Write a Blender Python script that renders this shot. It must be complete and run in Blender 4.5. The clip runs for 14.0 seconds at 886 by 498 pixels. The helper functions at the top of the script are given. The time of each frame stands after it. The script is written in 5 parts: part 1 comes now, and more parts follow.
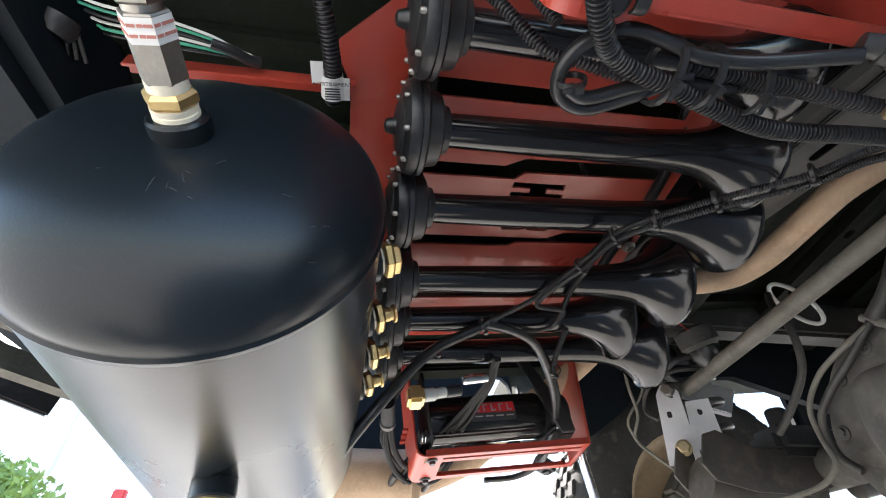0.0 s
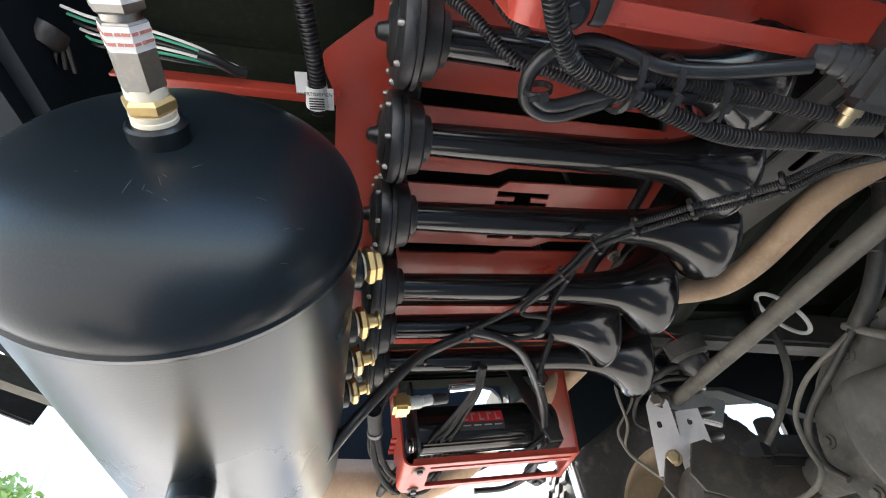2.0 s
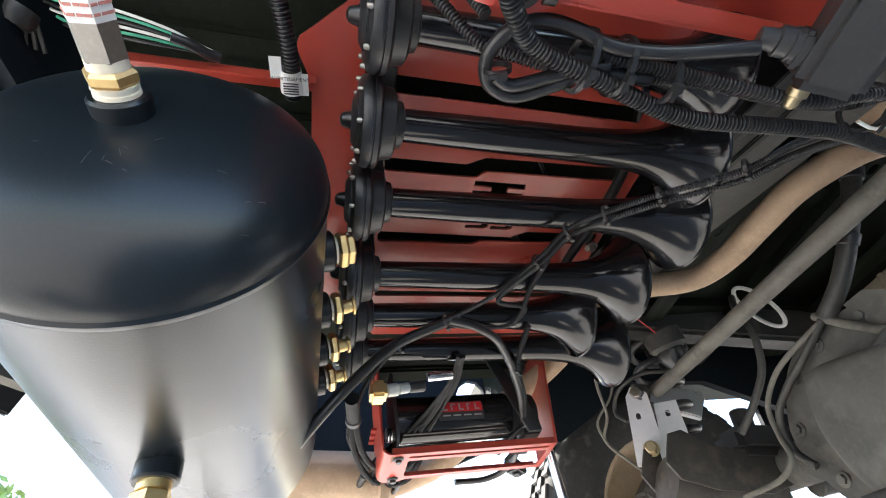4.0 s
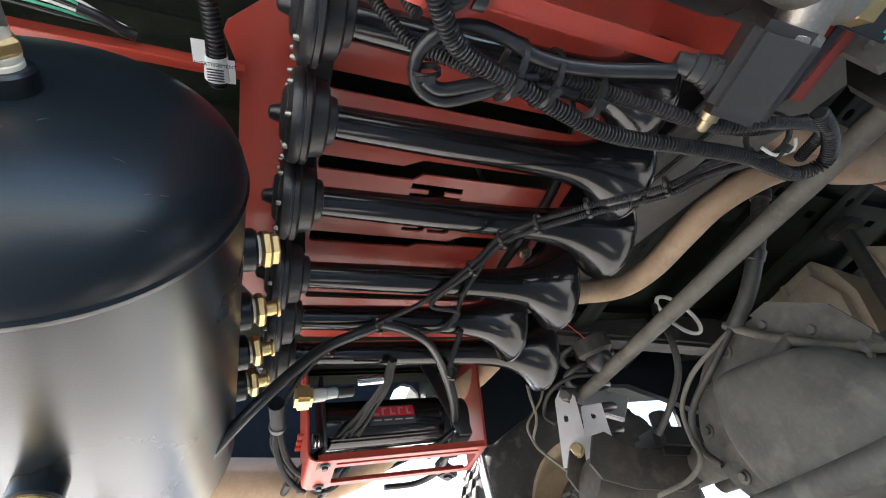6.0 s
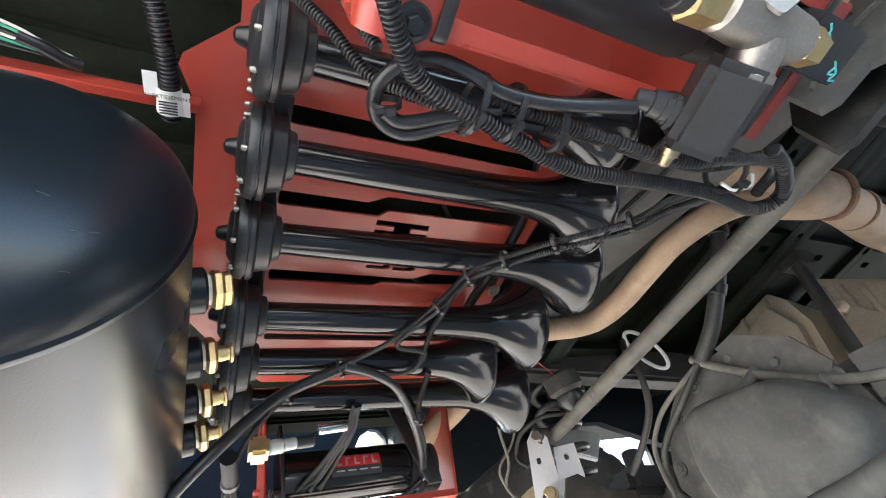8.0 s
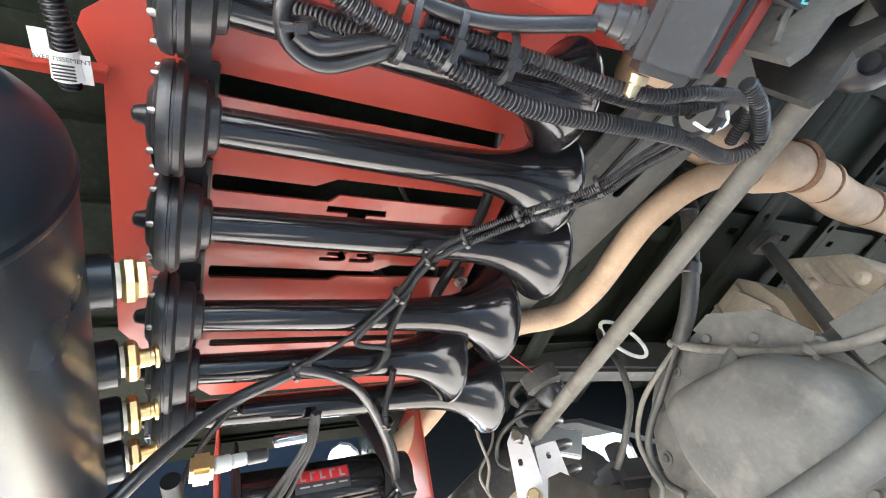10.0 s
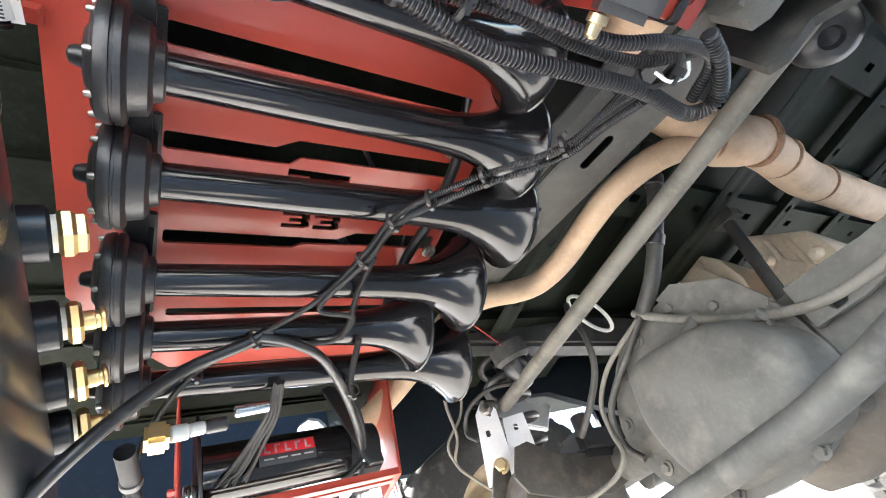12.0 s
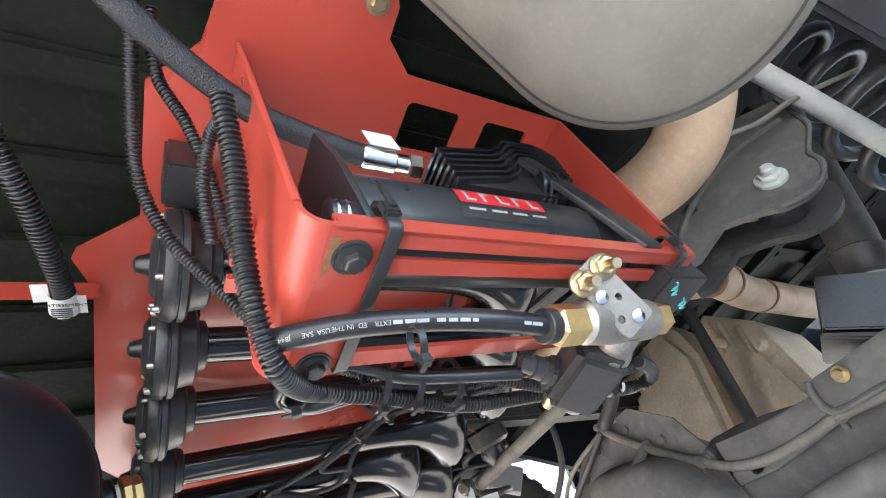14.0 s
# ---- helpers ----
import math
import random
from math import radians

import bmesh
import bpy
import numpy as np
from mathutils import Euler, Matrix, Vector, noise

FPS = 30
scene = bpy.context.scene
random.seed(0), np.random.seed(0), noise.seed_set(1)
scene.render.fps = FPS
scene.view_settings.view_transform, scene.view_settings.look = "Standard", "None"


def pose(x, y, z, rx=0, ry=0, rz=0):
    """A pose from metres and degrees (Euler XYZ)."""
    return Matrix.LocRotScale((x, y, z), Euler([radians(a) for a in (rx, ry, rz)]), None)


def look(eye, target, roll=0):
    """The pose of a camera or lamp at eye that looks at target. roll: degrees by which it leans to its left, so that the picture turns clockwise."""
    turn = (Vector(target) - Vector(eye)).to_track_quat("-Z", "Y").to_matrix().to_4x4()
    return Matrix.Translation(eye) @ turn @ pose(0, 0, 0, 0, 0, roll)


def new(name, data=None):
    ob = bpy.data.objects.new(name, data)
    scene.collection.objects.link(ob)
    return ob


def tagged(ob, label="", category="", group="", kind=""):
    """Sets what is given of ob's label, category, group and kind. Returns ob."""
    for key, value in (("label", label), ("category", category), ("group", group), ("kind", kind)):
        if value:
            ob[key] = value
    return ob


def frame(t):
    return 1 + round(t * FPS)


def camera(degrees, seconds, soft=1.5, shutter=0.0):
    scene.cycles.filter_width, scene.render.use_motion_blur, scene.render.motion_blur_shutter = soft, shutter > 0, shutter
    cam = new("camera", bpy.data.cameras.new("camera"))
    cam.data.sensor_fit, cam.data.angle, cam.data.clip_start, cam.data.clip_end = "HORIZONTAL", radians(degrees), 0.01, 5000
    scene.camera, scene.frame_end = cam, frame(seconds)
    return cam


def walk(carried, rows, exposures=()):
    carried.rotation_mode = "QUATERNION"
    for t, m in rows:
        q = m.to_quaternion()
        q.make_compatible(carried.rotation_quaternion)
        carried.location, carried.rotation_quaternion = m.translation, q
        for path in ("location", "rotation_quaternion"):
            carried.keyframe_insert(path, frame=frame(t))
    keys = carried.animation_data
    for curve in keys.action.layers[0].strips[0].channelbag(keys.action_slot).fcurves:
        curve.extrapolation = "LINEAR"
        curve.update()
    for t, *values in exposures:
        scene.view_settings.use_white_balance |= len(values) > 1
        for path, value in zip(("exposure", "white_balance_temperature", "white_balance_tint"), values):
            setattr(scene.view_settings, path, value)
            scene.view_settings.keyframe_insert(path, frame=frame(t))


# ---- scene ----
cam = camera(87.43, 14.0, 1.05)
# seconds, eye, yaw, pitch and roll
ROWS = [
    (0.0, 0.0, 0.0, 0.22, -7.0, 38.0, 0.0),
    (0.5, 0.0028, -0.0013, 0.2191, -7.07, 38.37, 0.07),
    (1.0, 0.0047, -0.0014, 0.2183, -7.13, 38.57, 0.23),
    (1.5, 0.0064, -0.0014, 0.2145, -7.34, 39.01, 0.0),
    (2.0, 0.0191, -0.0049, 0.2083, -7.41, 39.55, -0.21),
    (4.5, 0.0452, -0.0011, 0.1882, -10.14, 39.51, -1.33),
    (5.0, 0.0511, -0.0017, 0.189, -12.46, 39.47, -2.26),
    (5.5, 0.0601, 0.0015, 0.1937, -15.31, 39.32, -3.39),
    (6.0, 0.0607, 0.0001, 0.1971, -17.6, 39.38, -4.34),
    (6.5, 0.0631, 0.0044, 0.2011, -19.44, 39.53, -5.36),
    (7.0, 0.0643, 0.0064, 0.2032, -20.78, 40.19, -6.24),
    (7.5, 0.0675, 0.0068, 0.2067, -22.09, 42.09, -7.36),
    (9.8, 0.1025, 0.0647, 0.2158, -27.43, 44.28, -14.07),
    (10.0, 0.1141, 0.07, 0.2176, -27.84, 44.17, -14.71),
    (10.5, 0.1284, 0.0759, 0.208, -29.14, 42.87, -15.94),
    (11.0, 0.1368, 0.0985, 0.2025, -29.85, 41.34, -16.26),
    (11.5, 0.1352, 0.098, 0.2014, -30.38, 40.84, -16.52),
    (12.0, 0.1317, 0.091, 0.2029, -31.26, 41.43, -16.77),
    (12.2, 0.1172, 0.0722, 0.2122, -32.05, 41.74, -17.07),
    (12.4, 0.0981, 0.0191, 0.2269, -32.71, 42.44, -17.47),
    (12.5, 0.0895, -0.0096, 0.2357, -33.34, 42.8, -17.74),
    (13.0, 0.069, -0.0774, 0.2503, -35.12, 42.69, -19.07),
    (13.5, 0.0626, -0.1047, 0.2659, -35.47, 42.21, -18.98),
    (14.0, 0.054, -0.1702, 0.3456, -34.15, 40.12, -17.85),
]
walk(cam, [(t, pose(x, y, z, 90 + pitch, 0, yaw) @ pose(0, 0, 0, 0, 0, roll)) for t, x, y, z, yaw, pitch, roll in ROWS],
     [(0.0, 2.28), (2.2, 2.42), (5.0, 2.5), (6.3, 2.5), (7.5, 2.8), (9.8, 3.95), (11.0, 4.1), (12.1, 3.82), (12.7, 3.4), (13.5, 3.38), (14.0, 3.22)])

# ---- world and light ----
world = bpy.data.worlds.new("World")
scene.world = world
world.use_nodes = True
wn = world.node_tree.nodes
sky = wn.new("ShaderNodeTexSky")
sky.sky_type, sky.sun_disc = "NISHITA", False
SUN_EL, SUN_ROT = 34.0, 325.0
sky.sun_elevation, sky.sun_rotation = radians(SUN_EL), radians(SUN_ROT)
wn["Background"].inputs["Strength"].default_value = 0.15
world.node_tree.links.new(sky.outputs[0], wn["Background"].inputs["Color"])
sun = new("sun", bpy.data.lights.new("sun", "SUN"))
sun.data.energy, sun.data.angle, sun.data.color = 4.5, radians(0.5), (1.0, 0.95, 0.87)
_e, _r = radians(SUN_EL), radians(SUN_ROT)
sun.matrix_world = look((0, 0, 20), Vector((0, 0, 20)) - Vector((math.cos(_e) * math.sin(_r), math.cos(_e) * math.cos(_r), math.sin(_e))))

# ---- the rig's own axes: u along the horns, v across the car, w up ----
RIG = Matrix(((0.98882, -0.05898, -0.13696, 0.0288), (0.08147, 0.98293, 0.16496, 0.3637), (0.12490, -0.17427, 0.97674, 0.7678), (0, 0, 0, 1)))
ONE = Matrix.Identity(4)


# ---- materials ----
def mat(name, color, rough=0.5, metal=0.0, grain=0.12, scale=60.0, stain=0.15, stain_scale=6.0, bump=0.08, dust=None, dust_amount=0.0, coat=0.0, gloss=0.5):
    """A surface with fine grain, broad stains, relief, and dust or rust in patches."""
    m = bpy.data.materials.new(name)
    m.use_nodes = True
    nt = m.node_tree
    nd, ln = nt.nodes, nt.links
    bs = nd["Principled BSDF"]
    tc = nd.new("ShaderNodeTexCoord")
    n1 = nd.new("ShaderNodeTexNoise")
    n1.inputs["Scale"].default_value, n1.inputs["Detail"].default_value = scale, 6
    n2 = nd.new("ShaderNodeTexNoise")
    n2.inputs["Scale"].default_value, n2.inputs["Detail"].default_value = stain_scale, 5
    for q in (n1, n2):
        ln.new(tc.outputs["Object"], q.inputs["Vector"])

    def mix(a_socket, b_color, fac_socket):
        x = nd.new("ShaderNodeMix")
        x.data_type = "RGBA"
        ln.new(fac_socket, x.inputs["Factor"])
        if isinstance(a_socket, tuple):
            x.inputs["A"].default_value = (*a_socket, 1)
        else:
            ln.new(a_socket, x.inputs["A"])
        x.inputs["B"].default_value = (*b_color, 1)
        return x.outputs["Result"]

    def ramp(sock, lo, hi, top):
        x = nd.new("ShaderNodeMapRange")
        x.inputs["From Min"].default_value, x.inputs["From Max"].default_value = lo, hi
        x.inputs["To Min"].default_value, x.inputs["To Max"].default_value = 0, top
        ln.new(sock, x.inputs["Value"])
        return x.outputs["Result"]

    col = mix(color, tuple(c * 0.6 for c in color), ramp(n2.outputs["Fac"], 0.45, 0.7, stain * 3))
    col = mix(col, tuple(min(1, c * 1.35 + 0.01) for c in color), ramp(n1.outputs["Fac"], 0.5, 0.75, grain * 3))
    if dust:
        n3 = nd.new("ShaderNodeTexNoise")
        n3.inputs["Scale"].default_value, n3.inputs["Detail"].default_value = stain_scale * 2.3, 8
        ln.new(tc.outputs["Object"], n3.inputs["Vector"])
        col = mix(col, dust, ramp(n3.outputs["Fac"], 0.62 - dust_amount * 0.4, 0.75, min(1, dust_amount + 0.25)))
    ln.new(col, bs.inputs["Base Color"])
    r = nd.new("ShaderNodeMapRange")
    r.inputs["To Min"].default_value, r.inputs["To Max"].default_value = max(0.02, rough - 0.1), min(1, rough + 0.12)
    ln.new(n2.outputs["Fac"], r.inputs["Value"])
    ln.new(r.outputs["Result"], bs.inputs["Roughness"])
    bs.inputs["Metallic"].default_value = metal
    bs.inputs["Coat Weight"].default_value = coat
    bs.inputs["Specular IOR Level"].default_value = gloss
    if bump:
        b = nd.new("ShaderNodeBump")
        b.inputs["Strength"].default_value, b.inputs["Distance"].default_value = bump, 0.002
        ln.new(n1.outputs["Fac"], b.inputs["Height"])
        ln.new(b.outputs["Normal"], bs.inputs["Normal"])
    return m


RED = mat("red_powder_coat", (0.41, 0.056, 0.037), 0.29, 0, 0.03, 300, 0.10, 4, 0.10, (0.41, 0.060, 0.042), 0.08, coat=0.22, gloss=0.55)
TANKBLACK = mat("satin_black_tank", (0.0065, 0.010, 0.0135), 0.29, 0, 0.10, 500, 0.06, 5, 0.05, (0.014, 0.018, 0.022), 0.08, gloss=0.34)
FINBLACK = mat("gloss_black_casting", (0.020, 0.020, 0.022), 0.20, 0, 0.10, 500, 0.1, 12, 0.05, gloss=0.7)
MOTORBLACK = mat("satin_black_motor", (0.028, 0.030, 0.035), 0.30, 0, 0.10, 500, 0.1, 12, 0.05, (0.03, 0.03, 0.032), 0.06, gloss=0.6)
GLOSS = mat("gloss_black_plastic", (0.009, 0.009, 0.010), 0.11, 0, 0.05, 500, 0.1, 12, 0.02)
MATTE = mat("matte_black_plastic", (0.023, 0.023, 0.024), 0.36, 0, 0.15, 200, 0.2, 15, 0.15)
RUBBER = mat("black_rubber", (0.017, 0.017, 0.018), 0.30, 0, 0.15, 200, 0.2, 15, 0.06, (0.10, 0.095, 0.09), 0.03)
BRASS = mat("brass", (0.78, 0.57, 0.27), 0.38, 1.0, 0.1, 200, 0.15, 30, 0.06)
STEEL = mat("machined_steel", (0.36, 0.34, 0.31), 0.40, 1.0, 0.1, 250, 0.2, 20, 0.06)
PLATESTEEL = mat("dull_steel_plate", (0.27, 0.255, 0.235), 0.55, 0.8, 0.12, 250, 0.2, 20, 0.08)
CHROME = mat("zinc_bolt", (0.8, 0.8, 0.8), 0.2, 1.0, 0.05, 200, 0.1, 20, 0.03)
GOLD = mat("yellow_zinc", (0.58, 0.47, 0.29), 0.38, 1.0, 0.1, 200, 0.2, 40, 0.05)
CASTALU = mat("cast_steel_valve", (0.44, 0.40, 0.35), 0.42, 0.9, 0.15, 350, 0.15, 20, 0.2)
FRAME = mat("dusty_black_frame", (0.034, 0.034, 0.031), 0.52, 0, 0.2, 150, 0.3, 8, 0.15, (0.15, 0.14, 0.12), 0.20)
BODY = mat("dark_green_underbody", (0.0075, 0.0105, 0.006), 0.66, 0, 0.15, 120, 0.3, 5, 0.2, (0.032, 0.032, 0.022), 0.06, gloss=0.12)
CASTIRON = mat("dusty_cast_axle", (0.092, 0.090, 0.082), 0.64, 0, 0.12, 120, 0.40, 8, 0.25, (0.22, 0.203, 0.175), 0.26)
BARGREY = mat("dusty_grey_bar", (0.135, 0.127, 0.108), 0.7, 0, 0.12, 160, 0.35, 14, 0.15, (0.24, 0.22, 0.185), 0.12)
BELLYBROWN = mat("brown_dusty_casting", (0.095, 0.080, 0.065), 0.7, 0, 0.12, 110, 0.35, 9, 0.3, (0.20, 0.170, 0.135), 0.22)
PLATEGREY = mat("dusty_grey_plate", (0.075, 0.072, 0.065), 0.55, 0, 0.12, 140, 0.3, 7, 0.15, (0.15, 0.138, 0.118), 0.22)
BROWNDUST = mat("brown_dusty_steel", (0.055, 0.048, 0.040), 0.65, 0, 0.15, 140, 0.35, 10, 0.25, (0.15, 0.118, 0.085), 0.22)
EXHAUST = mat("heat_tinted_exhaust", (0.46, 0.325, 0.215), 0.60, 0.10, 0.12, 160, 0.25, 9, 0.12, (0.22, 0.12, 0.07), 0.10)
MUFFLER = mat("dusty_muffler", (0.175, 0.160, 0.132), 0.65, 0.1, 0.08, 220, 0.18, 14, 0.12, (0.13, 0.118, 0.098), 0.14)
RUSTBAND = mat("rusty_weld", (0.20, 0.105, 0.060), 0.8, 0, 0.3, 200, 0.4, 30, 0.4, (0.36, 0.24, 0.15), 0.25)
SHIELD = mat("beige_heat_shield", (0.62, 0.54, 0.43), 0.6, 0.1, 0.15, 100, 0.2, 6, 0.2, (0.42, 0.36, 0.28), 0.15)
SILVER = mat("bright_bracket", (0.72, 0.73, 0.76), 0.4, 0.25, 0.05, 120, 0.1, 10, 0.05)
TAPE = mat("white_thread_tape", (0.80, 0.74, 0.60), 0.5, 0, 0.05, 200, 0.1, 30, 0.1)
SPRINGSTEEL = mat("dusty_spring_steel", (0.045, 0.045, 0.047), 0.38, 0, 0.1, 120, 0.2, 10, 0.05, (0.16, 0.155, 0.15), 0.12)
SHOCK = mat("grey_painted_shock", (0.50, 0.51, 0.48), 0.4, 0.2, 0.1, 120, 0.15, 10, 0.08)
TYRE = mat("tyre_rubber", (0.028, 0.028, 0.028), 0.8, 0, 0.2, 120, 0.2, 10, 0.3, (0.16, 0.14, 0.12), 0.12)
RIM = mat("tan_dusty_rim", (0.40, 0.31, 0.21), 0.6, 0.1, 0.15, 80, 0.2, 6, 0.1)
PAPER = mat("white_label", (0.78, 0.78, 0.76), 0.6, 0, 0.03, 80, 0.06, 20, 0.03)
COIL = mat("black_coil_plastic", (0.036, 0.035, 0.034), 0.38, 0, 0.1, 250, 0.15, 20, 0.1, (0.12, 0.115, 0.11), 0.06)
SCUFF = mat("scuffed_paint", (0.045, 0.05, 0.055), 0.7, 0, 0.3, 600, 0.3, 60, 0)
DULLBLACK = mat("dull_black_sheath", (0.012, 0.012, 0.013), 0.6, 0, 0.1, 200, 0.2, 20, 0.05, gloss=0.3)
INK = mat("black_ink", (0.03, 0.03, 0.03), 0.6, 0, 0, 50, 0, 5, 0)
WHITEINK = mat("white_ink", (0.33, 0.33, 0.32), 0.5, 0, 0, 50, 0, 5, 0)
PALEPRINT = mat("faded_red_print", (0.55, 0.22, 0.18), 0.6, 0, 0.03, 80, 0.06, 20, 0)
BROWNSCUFF = mat("brown_scuffed_primer", (0.20, 0.10, 0.045), 0.7, 0, 0.3, 300, 0.3, 60, 0.1, (0.36, 0.08, 0.04), 0.3)
REDINK = mat("red_label", (0.55, 0.02, 0.03), 0.4, 0, 0.03, 80, 0.05, 20, 0)
TEALINK = mat("teal_chalk", (0.12, 0.55, 0.55), 0.7, 0, 0.2, 300, 0.1, 30, 0)
CONCRETE = mat("pale_concrete", (0.60, 0.575, 0.54), 0.85, 0, 0.15, 60, 0.25, 1.5, 0.3, (0.44, 0.42, 0.39), 0.12)
WALLWHITE = mat("white_house_wall", (0.82, 0.82, 0.80), 0.7, 0, 0.06, 40, 0.08, 1.0, 0.15)
LEAF = mat("light_green_leaf", (0.22, 0.32, 0.08), 0.6, 0, 0.3, 30, 0.3, 6, 0)
BARK = mat("bark", (0.16, 0.11, 0.07), 0.9, 0, 0.3, 40, 0.3, 6, 0.5)
REDPOST = mat("red_paint", (0.6, 0.05, 0.05), 0.5, 0, 0.05, 80, 0.1, 8, 0.05)
WIREWHITE = mat("pale_wire", (0.65, 0.66, 0.62), 0.5, 0, 0.1, 100, 0.2, 20, 0)
WIREGREEN = mat("green_wire", (0.05, 0.32, 0.20), 0.45, 0, 0.1, 100, 0.2, 20, 0)
BRAID = mat("braided_hose", (0.03, 0.032, 0.036), 0.35, 0.4, 0.5, 700, 0.2, 30, 0.7)
BLUEGREY = mat("dark_inner_bumper", (0.007, 0.011, 0.015), 0.65, 0, 0.1, 80, 0.2, 4, 0.1, gloss=0.15)


# ---- mesh helpers ----
def part(name, bm, material, parent=None, label="", smooth=True, m=None):
    bmesh.ops.recalc_face_normals(bm, faces=bm.faces)
    me = bpy.data.meshes.new(name)
    bm.to_mesh(me)
    bm.free()
    me.materials.append(material)
    if smooth:
        me.shade_smooth()
        me.set_sharp_from_angle(angle=radians(38))
    ob = new(name, me)
    if parent is not None:
        ob.parent = parent
    if m is not None:
        ob.matrix_basis = m
    if label:
        ob["label"] = label
    return ob


def thing(name, label, category, m=ONE, group="", kind=""):
    ob = new(name)
    ob.empty_display_size = 0.02
    ob.matrix_basis = m
    return tagged(ob, label, category, group, kind)


def T(x, y, z):
    return Matrix.Translation((x, y, z))


def aim(p, q):
    """A pose at p whose x axis points to q."""
    d = (Vector(q) - Vector(p)).normalized()
    return Matrix.Translation(p) @ d.to_track_quat("X", "Z").to_matrix().to_4x4()


def join(*bms):
    out = bms[0]
    for b in bms[1:]:
        me = bpy.data.meshes.new("tmp")
        b.to_mesh(me)
        b.free()
        out.from_mesh(me)
        bpy.data.meshes.remove(me)
    return out


def box(x0, x1, y0, y1, z0, z1, bevel=0.002, m=ONE):
    bm = bmesh.new()
    bmesh.ops.create_cube(bm, size=1, matrix=m @ T((x0 + x1) / 2, (y0 + y1) / 2, (z0 + z1) / 2) @ Matrix.Diagonal((x1 - x0, y1 - y0, z1 - z0, 1)))
    if bevel:
        bmesh.ops.bevel(bm, geom=bm.edges[:], offset=bevel, segments=2, affect="EDGES")
    return bm


def lathe(profile, segs=28, m=ONE, squash=1.0, closed=True):
    """Turns (along, radius) pairs round the local x axis."""
    bm = bmesh.new()
    rings = []
    for a, r in profile:
        rings.append([bm.verts.new(m @ Vector((a, r * math.cos(2 * math.pi * i / segs), squash * r * math.sin(2 * math.pi * i / segs)))) for i in range(segs)])
    for p, q in zip(rings, rings[1:]):
        for i in range(segs):
            bm.faces.new((p[i], p[(i + 1) % segs], q[(i + 1) % segs], q[i]))
    if closed:
        bm.faces.new(rings[0][::-1])
        bm.faces.new(rings[-1])
    return bm


def rod(p, q, r, segs=16, bevel=0.0):
    d = (Vector(q) - Vector(p)).length
    e = min(bevel, d / 3, r / 2)
    prof = [(0, r), (d, r)] if not e else [(0, r - e), (e, r), (d - e, r), (d, r - e)]
    return lathe(prof, segs, aim(p, q))


def hexbar(p, q, r, chamfer=0.15):
    d = (Vector(q) - Vector(p)).length
    c = min(r * chamfer, d / 3)
    return lathe([(0, r * (1 - chamfer)), (c, r), (d - c, r), (d, r * (1 - chamfer))], 6, aim(p, q))


def spline(points, step):
    """Catmull-Rom through the points, resampled evenly."""
    pts = [Vector(p) for p in points]
    pts = [2 * pts[0] - pts[1]] + pts + [2 * pts[-1] - pts[-2]]
    fine = []
    for i in range(1, len(pts) - 2):
        a, b, c, d = pts[i - 1:i + 3]
        for k in range(24):
            t = k / 24
            fine.append(0.5 * (2 * b + (c - a) * t + (2 * a - 5 * b + 4 * c - d) * t * t + (3 * b - a - 3 * c + d) * t ** 3))
    fine.append(pts[-2])
    out, left = [fine[0]], step
    for p, q in zip(fine, fine[1:]):
        seg = (q - p).length
        at = 0.0
        while seg - at >= left:
            at += left
            out.append(p.lerp(q, at / seg))
            left = step
        left -= seg - at
    if len(out) < 2 or (out[-1] - fine[-1]).length > step * 0.3:
        out.append(fine[-1])
    return out


def sweep(path, radii, segs=10, squash=1.0):
    bm = bmesh.new()
    rings = []
    tan = (path[1] - path[0]).normalized()
    nor = tan.orthogonal().normalized()
    for i, p in enumerate(path):
        t2 = (path[min(i + 1, len(path) - 1)] - path[max(i - 1, 0)]).normalized()
        nor = (tan.rotation_difference(t2) @ nor).normalized()
        tan = t2
        bi = tan.cross(nor)
        r = radii[i]
        rings.append([bm.verts.new(p + r * (math.cos(2 * math.pi * k / segs) * nor + squash * math.sin(2 * math.pi * k / segs) * bi)) for k in range(segs)])
    for p, q in zip(rings, rings[1:]):
        for k in range(segs):
            bm.faces.new((p[k], p[(k + 1) % segs], q[(k + 1) % segs], q[k]))
    bm.faces.new(rings[0][::-1])
    bm.faces.new(rings[-1])
    return bm


def hose(points, r, step=0.008, segs=12):
    path = spline(points, step)
    return sweep(path, [r] * len(path), segs)


def loom(points, r, pitch=0.0037, segs=10):
    """Split corrugated conduit: one ridge and one groove per pitch."""
    path = spline(points, pitch / 6)
    wave = (0.95, 1.0, 0.95, 0.72, 0.69, 0.72)
    return sweep(path, [r * wave[i % 6] for i in range(len(path))], segs)


